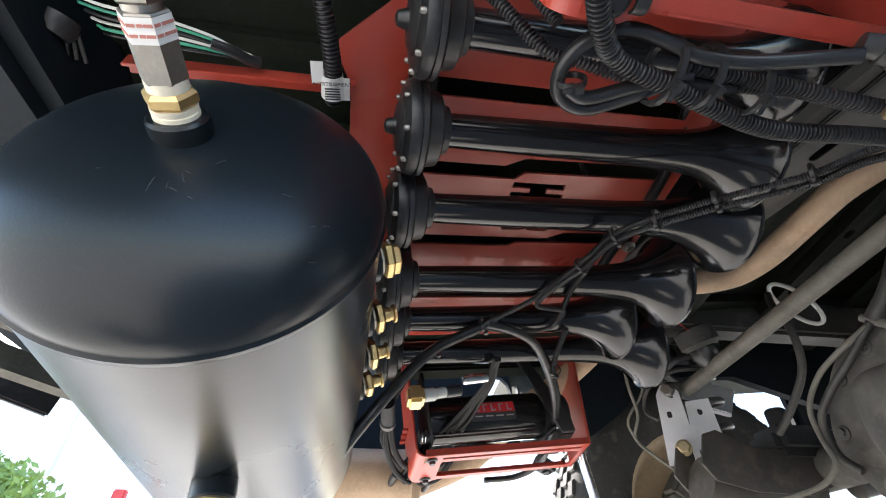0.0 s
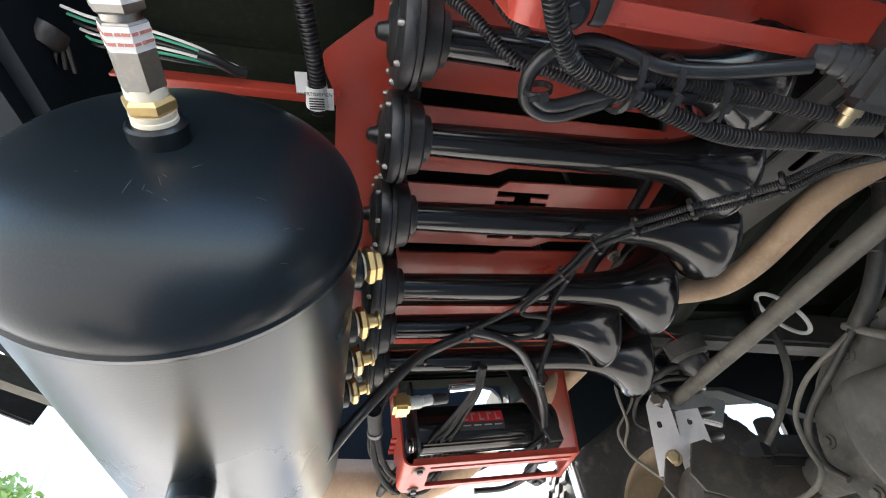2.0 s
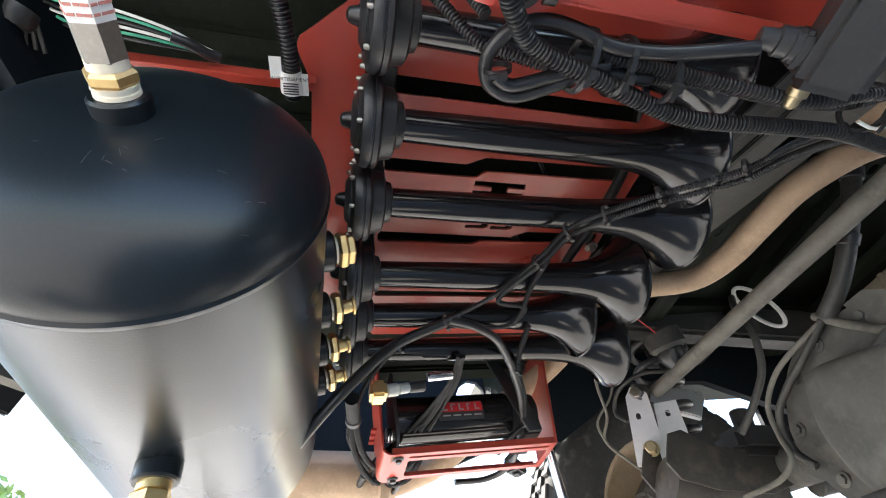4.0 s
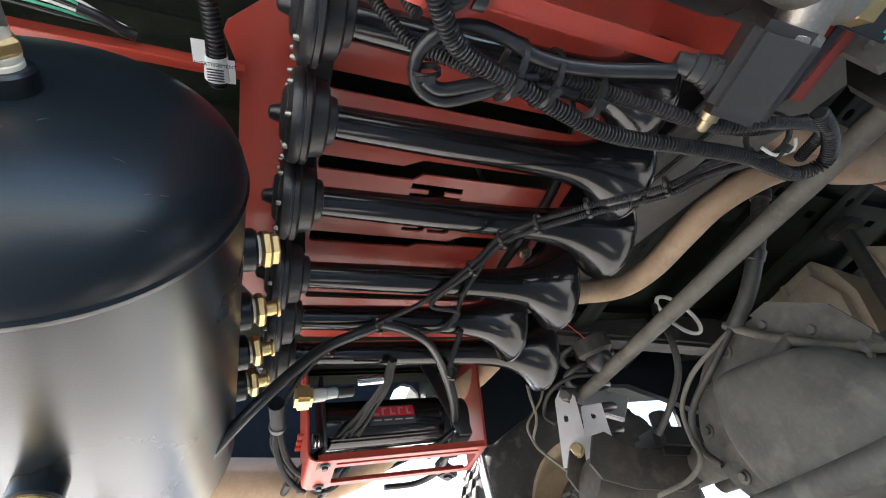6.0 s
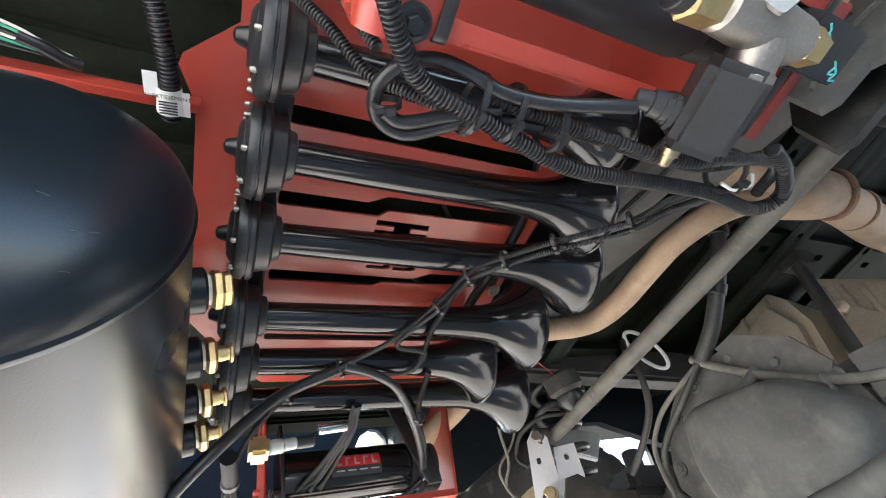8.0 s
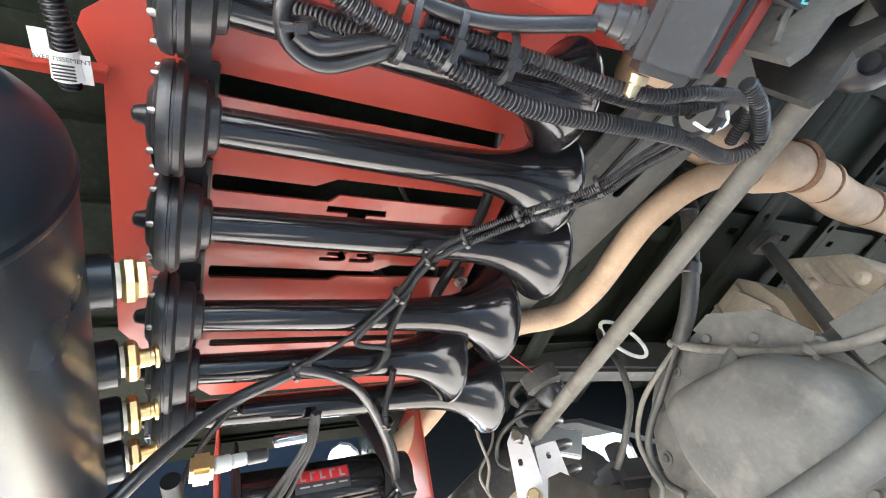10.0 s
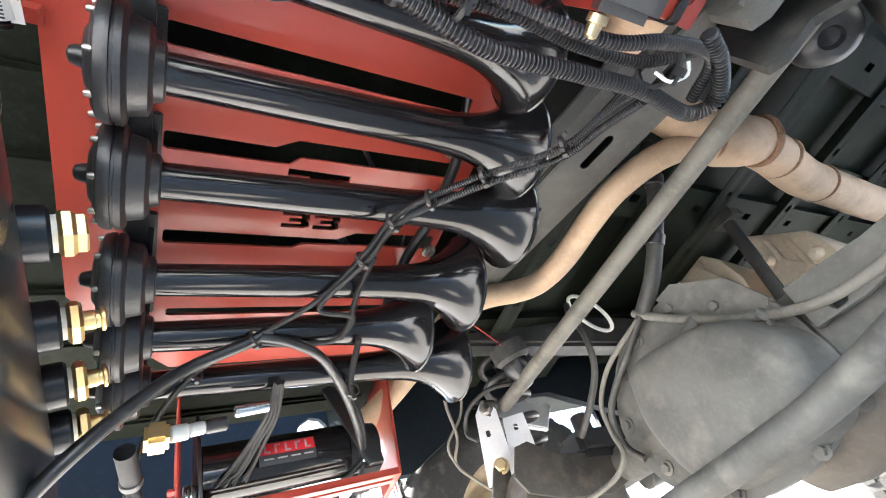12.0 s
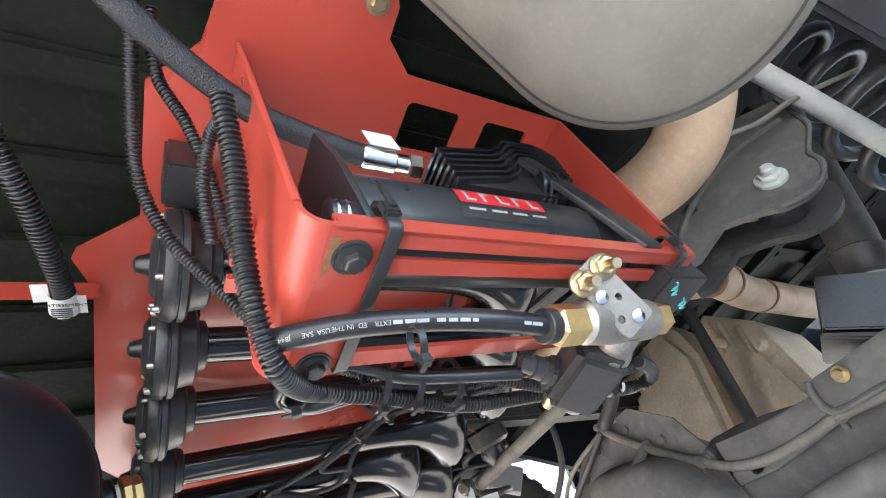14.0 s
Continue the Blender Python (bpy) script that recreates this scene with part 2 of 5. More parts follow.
def slab(outline, holes, z0, z1, bevel=0.0):
    """A flat plate between z0 and z1 with openings right through it."""
    bm = bmesh.new()
    edges = []
    for loop in [outline] + holes:
        vs = [bm.verts.new((x, y, z0)) for x, y in loop]
        edges += [bm.edges.new((a, b)) for a, b in zip(vs, vs[1:] + vs[:1])]
    bmesh.ops.triangle_fill(bm, edges=edges, use_beauty=True, use_dissolve=False)
    ex = bmesh.ops.extrude_face_region(bm, geom=bm.faces[:])
    bmesh.ops.translate(bm, vec=(0, 0, z1 - z0), verts=[v for v in ex["geom"] if isinstance(v, bmesh.types.BMVert)])
    if bevel:
        bmesh.ops.recalc_face_normals(bm, faces=bm.faces)
        bmesh.ops.dissolve_limit(bm, angle_limit=0.02, verts=bm.verts[:], edges=bm.edges[:])
        sharp = [e for e in bm.edges if len(e.link_faces) == 2 and e.calc_face_angle() > 0.6]
        bmesh.ops.bevel(bm, geom=sharp, offset=bevel, segments=2, affect="EDGES", profile=0.6, clamp_overlap=True)
    return bm


def rrect(x0, x1, y0, y1, r=0.004, k=3):
    out = []
    for cx, cy, a in ((x1 - r, y1 - r, 0), (x0 + r, y1 - r, 90), (x0 + r, y0 + r, 180), (x1 - r, y0 + r, 270)):
        out += [(cx + r * math.cos(radians(a + 90 * i / k)), cy + r * math.sin(radians(a + 90 * i / k))) for i in range(k + 1)]
    return out


def words(text, size, material, m, parent, name="lettering"):
    cu = bpy.data.curves.new(name, "FONT")
    cu.body, cu.size, cu.extrude = text, size, 0.0002
    cu.align_x, cu.align_y = "CENTER", "CENTER"
    cu.materials.append(material)
    ob = new(name, cu)
    ob.parent = parent
    ob.matrix_basis = m
    return ob


def zip_tie(p, along, r, m=RIG, group="cable ties"):
    """A strap round a bundle at p with its square head and cut tail."""
    z = thing("cable_tie", "black nylon cable tie strapped round the wiring", "cable tie", m @ aim(p, Vector(p) + Vector(along)), group)
    part("strap", lathe([(-0.0022, r * 0.96), (-0.0022, r * 1.12), (0.0022, r * 1.12), (0.0022, r * 0.96), (-0.0022, r * 0.96)], 16, closed=False), MATTE, z)
    part("head", join(box(-0.003, 0.003, -0.0035, 0.0035, -r * 1.1 - 0.006, -r * 1.05, 0.0006), box(-0.0018, 0.0018, 0.003, 0.011, -r * 1.1 - 0.0035, -r * 1.1 - 0.0022, 0)), MATTE, z)
    return z

# ---- ground, house, sky's edge ----
def sheet(x0, x1, y0, y1, z):
    bm = bmesh.new()
    bmesh.ops.create_grid(bm, x_segments=1, y_segments=1, size=0.5, matrix=T((x0 + x1) / 2, (y0 + y1) / 2, z) @ Matrix.Diagonal((x1 - x0, y1 - y0, 1, 1)))
    return bm


tagged(part("ground", sheet(-400, 400, -400, 400, 0), CONCRETE, smooth=False), "pale sunlit concrete driveway under the car", "ground", kind="structure")
house = thing("house", "white rendered house wall across the driveway", "house")
part("wall", box(-16, 0.5, 9.0, 9.3, 0, 3.6, 0.02), WALLWHITE, house, smooth=False)
part("roof", box(-16.4, 0.9, 8.6, 12.0, 3.6, 3.8, 0.02), MUFFLER, house, smooth=False)
for i in range(4):
    part("pilaster", box(-11 + i * 2.6, -10.6 + i * 2.6, 8.9, 9.0, 0, 3.6, 0.01), WALLWHITE, house, smooth=False)


def bush(x, y, h, w):
    rnd = random.Random(7)
    b = thing("bush", "light green leafy bush at the edge of the driveway", "bush", T(x, y, 0))
    part("trunk", rod((0, 0, 0), (0.03, 0, h * 0.5), 0.05, 8), BARK, b)
    for k in range(6):
        a = k * 1.05
        part("limb", rod((0, 0, h * 0.2), (w * 0.6 * math.cos(a), w * 0.6 * math.sin(a), h * 0.75), 0.02, 6), BARK, b)
    verts, faces = [], []
    for k in range(5200):
        a, e, r = rnd.uniform(0, 6.283), rnd.uniform(-0.3, 1.57), rnd.uniform(0.55, 1.0) * (0.8 + 0.25 * math.sin(5 * rnd.random()))
        c = Vector((w * r * math.cos(a) * math.cos(e), w * r * math.sin(a) * math.cos(e), h * 0.5 + h * 0.5 * r * math.sin(e)))
        u = Vector((rnd.gauss(0, 1), rnd.gauss(0, 1), rnd.gauss(0, 1))).normalized()
        v = u.orthogonal().normalized()
        s = rnd.uniform(0.025, 0.055)
        i = len(verts)
        verts += [c - u * s, c + v * s * 0.45, c + u * s, c - v * s * 0.45]
        faces.append((i, i + 1, i + 2, i + 3))
    me = bpy.data.meshes.new("crown")
    me.from_pydata(verts, [], faces)
    me.materials.append(LEAF)
    ob = new("crown", me)
    ob.parent = b
    return b


bush(-3.25, 4.6, 1.25, 0.75)
post = thing("marker_post", "small red painted post beside the bush", "post", T(-2.15, 4.6, 0))
part("post", box(-0.05, 0.05, -0.03, 0.03, 0, 1.02, 0.01), REDPOST, post)

# ---- the car's shell: floor, sides, rear ----
tagged(part("underbody_floor", join(
    box(-0.62, 0.46, -0.75, 0.80, 0.055, 0.085, 0.004),
    *[box(-0.60, 0.45, -0.70 + i * 0.11, -0.66 + i * 0.11, 0.043, 0.056, 0.006) for i in range(14)],
), BODY, m=RIG), "dark green painted floor pan with pressed ribs", "car floor", kind="structure")
tagged(part("underbody_front", join(box(0.46, 3.4, -0.75, 1.25, 0.20, 0.23, 0.004), box(0.45, 0.475, -0.75, 1.25, 0.055, 0.22, 0.004)), BODY, m=RIG), "dark floor pan above the axle", "car floor", kind="structure")
for y0, y1, w0 in ((-0.42, -0.30, 0.15), (-0.08, -0.02, 0.17), (0.10, 0.22, 0.16), (0.62, 0.70, 0.17)):
    fr = thing("floor_rib", "dark pressed stiffening rib under the floor", "floor rib", RIG, "floor ribs")
    part("channel", slab(rrect(0.5, 3.3, y0, y1, 0.01), [rrect(0.8 + 0.3 * k, 0.84 + 0.3 * k, (y0 + y1) / 2 - 0.012, (y0 + y1) / 2 + 0.012, 0.006) for k in range(8)], w0, 0.204), BODY, fr)
for k, (u0, u1, w0) in enumerate(((0.86, 0.93, 0.165), (1.16, 1.22, 0.150), (1.46, 1.56, 0.160), (1.86, 1.92, 0.150), (2.30, 2.42, 0.155))):
    cr = thing("floor_cross_rib", "dark pressed cross rib under the floor with round holes", "floor rib", RIG, "floor cross ribs")
    part("channel", slab(rrect(u0, u1, -0.46, 1.0, 0.01), [rrect((u0 + u1) / 2 - 0.012, (u0 + u1) / 2 + 0.012, -0.36 + 0.22 * j, -0.33 + 0.22 * j, 0.010) for j in range(6)], w0 - 0.012, 0.150 + 0.02 * (k % 2), 0.003), BODY, cr)
tagged(part("body_side_far", box(-0.65, 0.45, 1.60, 1.66, 1.05, 1.7, 0.02), BLUEGREY), "dark lower body panel on the far flank", "car body", kind="structure")
# Two sills and a bulkhead, added to keep daylight off the floor ahead.
tagged(part("body_sill_far", box(1.55, 3.4, 1.60, 1.66, 0.74, 1.7, 0.02), BLUEGREY), "dark panel added along the far flank to shade the floor", "car body", kind="structure")
tagged(part("bulkhead_front", box(3.4, 3.46, -0.56, 1.66, 0.72, 1.7, 0.02), BLUEGREY), "dark panel added far ahead to shade the floor", "car body", kind="structure")
tagged(part("body_sill_near", box(1.55, 3.4, -0.56, -0.5, 0.68, 1.7, 0.02), BLUEGREY), "dark panel added along the near flank to shade the floor", "car body", kind="structure")
# Unseen near flank; its lower edge is set by the daylight let in.
tagged(part("body_side_near", box(-0.65, 1.55, -0.56, -0.5, 0.90, 1.7, 0.02), BLUEGREY), "dark lower body panel on the near flank, unseen, limiting the daylight", "car body", kind="structure")
tagged(part("wheel_arch_far", slab([(0.40, 1.5), (0.40, 0.61), (0.60, 0.62), (0.72, 0.70), (0.85, 0.82), (1.15, 0.84), (1.40, 0.76), (1.60, 0.70), (1.60, 1.5)], [], 1.36, 1.39), BLUEGREY, m=Matrix(((1, 0, 0, 0), (0, 0, 1, 0), (0, 1, 0, 0), (0, 0, 0, 1)))), "dark inner wheel arch liner", "car body", kind="structure")
tagged(part("rear_quarter_liner", slab([(-0.36, 0.46), (0.10, 0.48), (0.40, 0.61), (0.54, 0.62), (0.58, 0.72), (0.56, 1.2), (-0.36, 1.2)], [[(0.283, 0.635), (0.402, 0.645), (0.396, 0.765), (0.386, 0.800), (0.366, 0.820), (0.337, 0.825), (0.312, 0.807), (0.298, 0.770)]], 1.42, 1.44), BLUEGREY, m=Matrix(((1, 0, 0, 0), (0, 0, 1, 0), (0, 1, 0, 0), (0, 0, 0, 1)))), "dark inner quarter panel with one bright opening", "car body", kind="structure")
tagged(part("rear_bumper", join(box(-0.74, -0.60, -0.5, 1.62, 0.62, 1.0, 0.03), box(-0.62, -0.36, -0.5, 0.62, 0.62, 1.0, 0.02)), BLUEGREY), "dark rear bumper seen from inside", "bumper", kind="structure")

# ---- red mounting plate ----
plate = thing("mounting_plate", "red powder-coated steel mounting plate with slots, bolted under the floor", "mounting plate", RIG)
OUT = [(-0.040, 0.455), (-0.100, 0.37), (-0.106, 0.0), (-0.126, -0.045), (-0.122, -0.058), (-0.066, -0.107), (-0.070, -0.262), (-0.028, -0.31), (-0.01, -0.42), (0.12, -0.45), (0.149, -0.40),
       (0.149, -0.367), (0.184, -0.336), (0.44, -0.335), (0.452, -0.32), (0.458, 0.0), (0.446, 0.23), (0.43, 0.46), (0.42, 0.53), (0.03, 0.53), (0.0, 0.50)]
LETTER_H = [(0.158, 0.130), (0.250, 0.130), (0.250, 0.141), (0.220, 0.141), (0.220, 0.149), (0.252, 0.149), (0.252, 0.160), (0.158, 0.160), (0.158, 0.149), (0.190, 0.149), (0.190, 0.141), (0.158, 0.141)]


def three(u):
    """The figure 3 cut out in block strokes, 42 mm wide."""
    arm = [(0, 1), (0.8, 1), (1, 0.86), (1, 0.6), (0.88, 0.5), (1, 0.4), (1, 0.14), (0.8, 0), (0, 0), (0, 0.26), (0.66, 0.26), (0.7, 0.32), (0.64, 0.38), (0.25, 0.38), (0.25, 0.62), (0.64, 0.62), (0.7, 0.68), (0.66, 0.74), (0, 0.74)]
    return [(u + 0.042 * a, 0.230 - 0.029 * b) for a, b in arm]


HOLES = [rrect(0.003, 0.405, -0.027, -0.001),
         [(0.008, 0.101), (0.135, 0.101), (0.165, 0.086), (0.42, 0.082), (0.423, 0.085), (0.423, 0.106), (0.42, 0.109), (0.172, 0.112), (0.158, 0.125), (0.008, 0.125), (0.005, 0.122), (0.005, 0.104)],
         [(0.013, 0.247), (0.255, 0.247), (0.285, 0.232), (0.430, 0.228), (0.433, 0.231), (0.433, 0.252), (0.430, 0.255), (0.200, 0.260), (0.186, 0.269), (0.013, 0.270), (0.010, 0.267), (0.010, 0.250)], rrect(0.197, 0.275, -0.307, -0.246, 0.008), rrect(0.316, 0.392, -0.307, -0.25, 0.006),
         rrect(0.02, 0.40, 0.395, 0.41), LETTER_H,
         three(0.163), three(0.211), rrect(0.30, 0.40, 0.17, 0.184, 0.003)]
part("sheet", slab(OUT, HOLES, 0.0, 0.005), RED, plate)
part("tank_arm", join(box(-0.36, -0.10, -0.010, 0.010, -0.004, 0.002, 0.001), box(-0.36, -0.10, -0.010, -0.006, -0.024, 0.0, 0.001)), RED, plate)
for u, v in ((0.124, -0.397), (0.433, 0.26), (-0.05, 0.43), (0.40, 0.06)):
    part("bolt_head", join(lathe([(0, 0.013), (0.003, 0.013), (0.004, 0.009)], 16, T(u, v, 0) @ pose(0, 0, 0, 0, 90, 0)), hexbar((u, v, -0.003), (u, v, -0.010), 0.0085)), GOLD if u == 0.124 else STEEL, plate)


# ---- horns ----
def horn(v, length, bell, group="row of air horns"):
    """A trumpet: diaphragm housing, tapered tube and flared bell, on a foot."""
    h = thing("air_horn", "gloss black trumpet air horn slung under the red plate", "air horn", RIG @ T(0, v, -0.095), group)
    part("housing", lathe([(-0.050, 0.030), (-0.050, 0.046), (-0.046, 0.054), (-0.040, 0.056), (-0.036, 0.056), (-0.0355, 0.053), (-0.033, 0.053), (-0.0325, 0.056), (-0.027, 0.056), (-0.024, 0.052),
                           (-0.023, 0.046), (-0.008, 0.043), (-0.005, 0.038), (-0.004, 0.030), (0.004, 0.028), (0.006, 0.023)], 40), MATTE, h, "matte black diaphragm housing")
    part("cap", lathe([(-0.057, 0.010), (-0.056, 0.026), (-0.051, 0.034), (-0.049, 0.034)], 28), MATTE, h)
    part("dome_nut", lathe([(-0.070, 0.003), (-0.068, 0.0075), (-0.063, 0.0095), (-0.060, 0.010), (-0.056, 0.012), (-0.055, 0.012)], 14), RUBBER, h)
    for k in range(8):
        a = 2 * math.pi * (k + 0.4) / 8
        y, z = 0.0485 * math.cos(a), 0.0485 * math.sin(a)
        part("screw", lathe([(-0.0535, 0.0012), (-0.053, 0.0026), (-0.0510, 0.0034), (-0.044, 0.0034)], 10, T(0, y, z)), STEEL, h)
    n = 44
    prof = []
    for k in range(n + 1):
        s = k / n
        prof.append((0.005 + (length - 0.005) * s, 0.0205 + 0.007 * s + (bell - 0.0275) * (0.35 * max(0, (s - 0.55) / 0.45) ** 2.4 + 0.65 * max(0, (s - 0.70) / 0.30) ** 4.0)))
    lip = [(length + 0.0010, bell + 0.0026), (length + 0.0032, bell + 0.0036), (length + 0.0055, bell + 0.0028), (length + 0.0062, bell + 0.0005), (length + 0.0045, bell - 0.0015), (length - 0.001, bell - 0.006)]
    inner = [(a, max(r - 0.0035, 0.012)) for a, r in reversed(prof[10:-2])]
    part("trumpet", lathe(prof + lip + inner, 40), GLOSS, h)
    part("foot", join(box(-0.030, 0.0, -0.018, 0.018, 0.03, 0.094, 0.002), box(-0.034, 0.004, -0.040, 0.040, 0.088, 0.0945, 0.002)), MATTE, h)
    return h


for hv, hl, hb in ((-0.118, 0.390, 0.070), (0.0, 0.430, 0.075), (0.118, 0.475, 0.079), (0.258, 0.448, 0.079), (0.358, 0.392, 0.076), (0.458, 0.510, 0.082)):
    horn(hv, hl, hb)
rail = thing("horn_rail", "black steel rail that carries the horns", "rail", RIG)
part("rail", box(-0.028, -0.006, -0.18, 0.53, -0.045, -0.002, 0.002), MATTE, rail)


# ---- air tank ----
tank = thing("air_tank", "satin black steel air tank with domed ends, hung beside the horns", "air tank", RIG @ T(-0.2262, 0.0, -0.2646) @ pose(0, 0, 0, 4.24, 0, 0))
TR, TF, TB = 0.1445, -0.012, 0.50
AX = pose(0, 0, 0, 0, 0, 90)
dome = [(TF - 0.062 * math.cos(a), TR * math.sin(a) ** 0.85) for a in [radians(5 + 85 * k / 22) for k in range(23)]]
part("front_dome", lathe([(TF - 0.0625, 0.004)] + dome + [(TF + 0.006, TR), (TF + 0.007, TR - 0.003)], 96, AX), TANKBLACK, tank)
part("shell", lathe([(TF + 0.004, TR - 0.002), (TF + 0.005, TR + 0.0008), (TF + 0.012, TR + 0.001), (TF + 0.016, TR), (TB, TR), (TB + 0.03, TR * 0.93), (TB + 0.055, TR * 0.7), (TB + 0.068, TR * 0.35), (TB + 0.07, 0.004)], 96, AX), TANKBLACK, tank)
part("weld_seam", lathe([(TF + 0.003, TR), (TF + 0.0055, TR + 0.0022), (TF + 0.010, TR + 0.0018), (TF + 0.013, TR)], 96, AX, closed=False), TANKBLACK, tank)


def on_dome(a, turn):
    """A place on the front dome: degrees from its middle, and round it."""
    r = TR * math.sin(radians(a)) ** 0.85
    return Vector((r * math.cos(radians(turn)), TF - 0.062 * math.cos(radians(a)), r * math.sin(radians(turn))))


for a0, t0, a1, t1 in ((17, 258, 22, 258), (15, 276, 18, 278), (14, 278, 15, 282), (18, 268, 20, 268), (20, 270, 21, 274), (13, 304, 13, 314), (32, 322, 35, 324), (51, 324, 53, 326), (48, 320, 49, 322), (22, 222, 21, 224), (60, 312, 62, 314), (23, 280, 24, 282)):
    p, q = on_dome(a0, t0), on_dome(a1, t1)
    if (q - p).length < 0.002:
        q = q + Vector((0.002, 0, 0.001))
    part("scuff", hose([p, p.lerp(q, 0.5) + Vector((0, -0.0003, 0)), q], 0.00030, 0.002, 6), SCUFF, tank, "pale scuff in the paint")


def port(v, du=1):
    p = thing("brass_port_fitting", "brass pipe fitting screwed into the tank's side port", "pipe fitting", RIG @ T(-0.100, v, -0.262 + 0.074 * v + 0.052) @ pose(0, 0, 0, 0, -12, 0), "tank port fittings")
    part("bung", lathe([(-0.02, 0.025), (0.026, 0.025), (0.029, 0.022)], 28), TANKBLACK, p, "black welded port")
    part("thread_tape", lathe([(0.028, 0.0165), (0.034, 0.0165)], 20), TAPE, p, "pale thread tape")
    part("hex", hexbar((0.033, 0, 0), (0.046, 0, 0), 0.0225), BRASS, p)
    if v < 0.2:
        part("plug_face", lathe([(0.045, 0.019), (0.052, 0.019), (0.054, 0.017)], 6), BRASS, p)
        return p
    part("nipple", lathe([(0.045, 0.010), (0.056, 0.010), (0.0565, 0.009), (0.060, 0.009), (0.062, 0.007)], 16), BRASS, p)
    part("flange", lathe([(0.060, 0.008), (0.061, 0.013), (0.064, 0.013), (0.066, 0.008)], 16), BRASS, p)
    return p


for pv in (0.124, 0.240, 0.338, 0.43):
    port(pv)
bottom = thing("drain_fitting", "brass drain fitting in the black port under the tank", "pipe fitting", RIG @ T(-0.228, 0.232, -0.384) @ pose(0, 0, 0, 0, 90, 0))
part("bung", lathe([(-0.02, 0.021), (0.024, 0.021), (0.026, 0.019)], 24), TANKBLACK, bottom, "black welded port")
part("collar", lathe([(0.026, 0.015), (0.034, 0.015)], 20), BRASS, bottom)
part("hex", hexbar((0.034, 0, 0), (0.05, 0, 0), 0.018), BRASS, bottom)
endfit = thing("check_valve", "steel check valve on a brass nipple in the tank's domed end", "valve", RIG @ T(-0.230, -0.064, -0.270) @ aim((0, 0, 0), (-0.09, -1.0, 0.0)))
part("bung", lathe([(-0.02, 0.021), (0.020, 0.021), (0.022, 0.019)], 28), TANKBLACK, endfit, "black welded port")
part("thread_tape", lathe([(0.022, 0.0155), (0.025, 0.0155), (0.0255, 0.0145), (0.028, 0.0155), (0.030, 0.0155)], 24), TAPE, endfit, "pale thread tape")
part("hex", hexbar((0.030, 0, 0), (0.041, 0, 0), 0.0175), BRASS, endfit)
part("thread_tape", lathe([(0.041, 0.0135), (0.048, 0.0135)], 20), TAPE, endfit, "pale thread tape")
part("barrel", hexbar((0.047, 0, 0), (0.090, 0, 0), 0.0148, 0.08), STEEL, endfit, "machined steel hexagon barrel")
part("neck", lathe([(0.089, 0.0115), (0.096, 0.0115)], 20), STEEL, endfit)
part("upper_nut", hexbar((0.095, 0, 0), (0.150, 0, 0), 0.0160, 0.1), STEEL, endfit)
for a0, a1 in ((0.073, 0.0885), (0.101, 0.115)):
    st = part("sticker", lathe([(a0, 0.0163 if a0 > 0.1 else 0.0151), (a1, 0.0163 if a0 > 0.1 else 0.0151)], 6, closed=False), PAPER, endfit, "white paper sticker with red print", smooth=False)
    r = 0.0165 if a0 > 0.1 else 0.0153
    for k in range(2):
        for f in range(6):
            t = radians(60 * f + 30)
            face = Matrix.Translation((a0 + 0.005 + 0.006 * k, r * 0.872 * math.cos(t), r * 0.872 * math.sin(t))) @ pose(0, 0, 0, 60 * f + 30, 0, 0)
            for j, (d, w) in enumerate(((-0.0050, 0.0022), (0.0, 0.0016), (0.0045, 0.0024))):
                part("print_bar", box(-0.0009, 0.0009, -0.0003, 0.0003, d - w, d + w, 0, face), PALEPRINT, st)


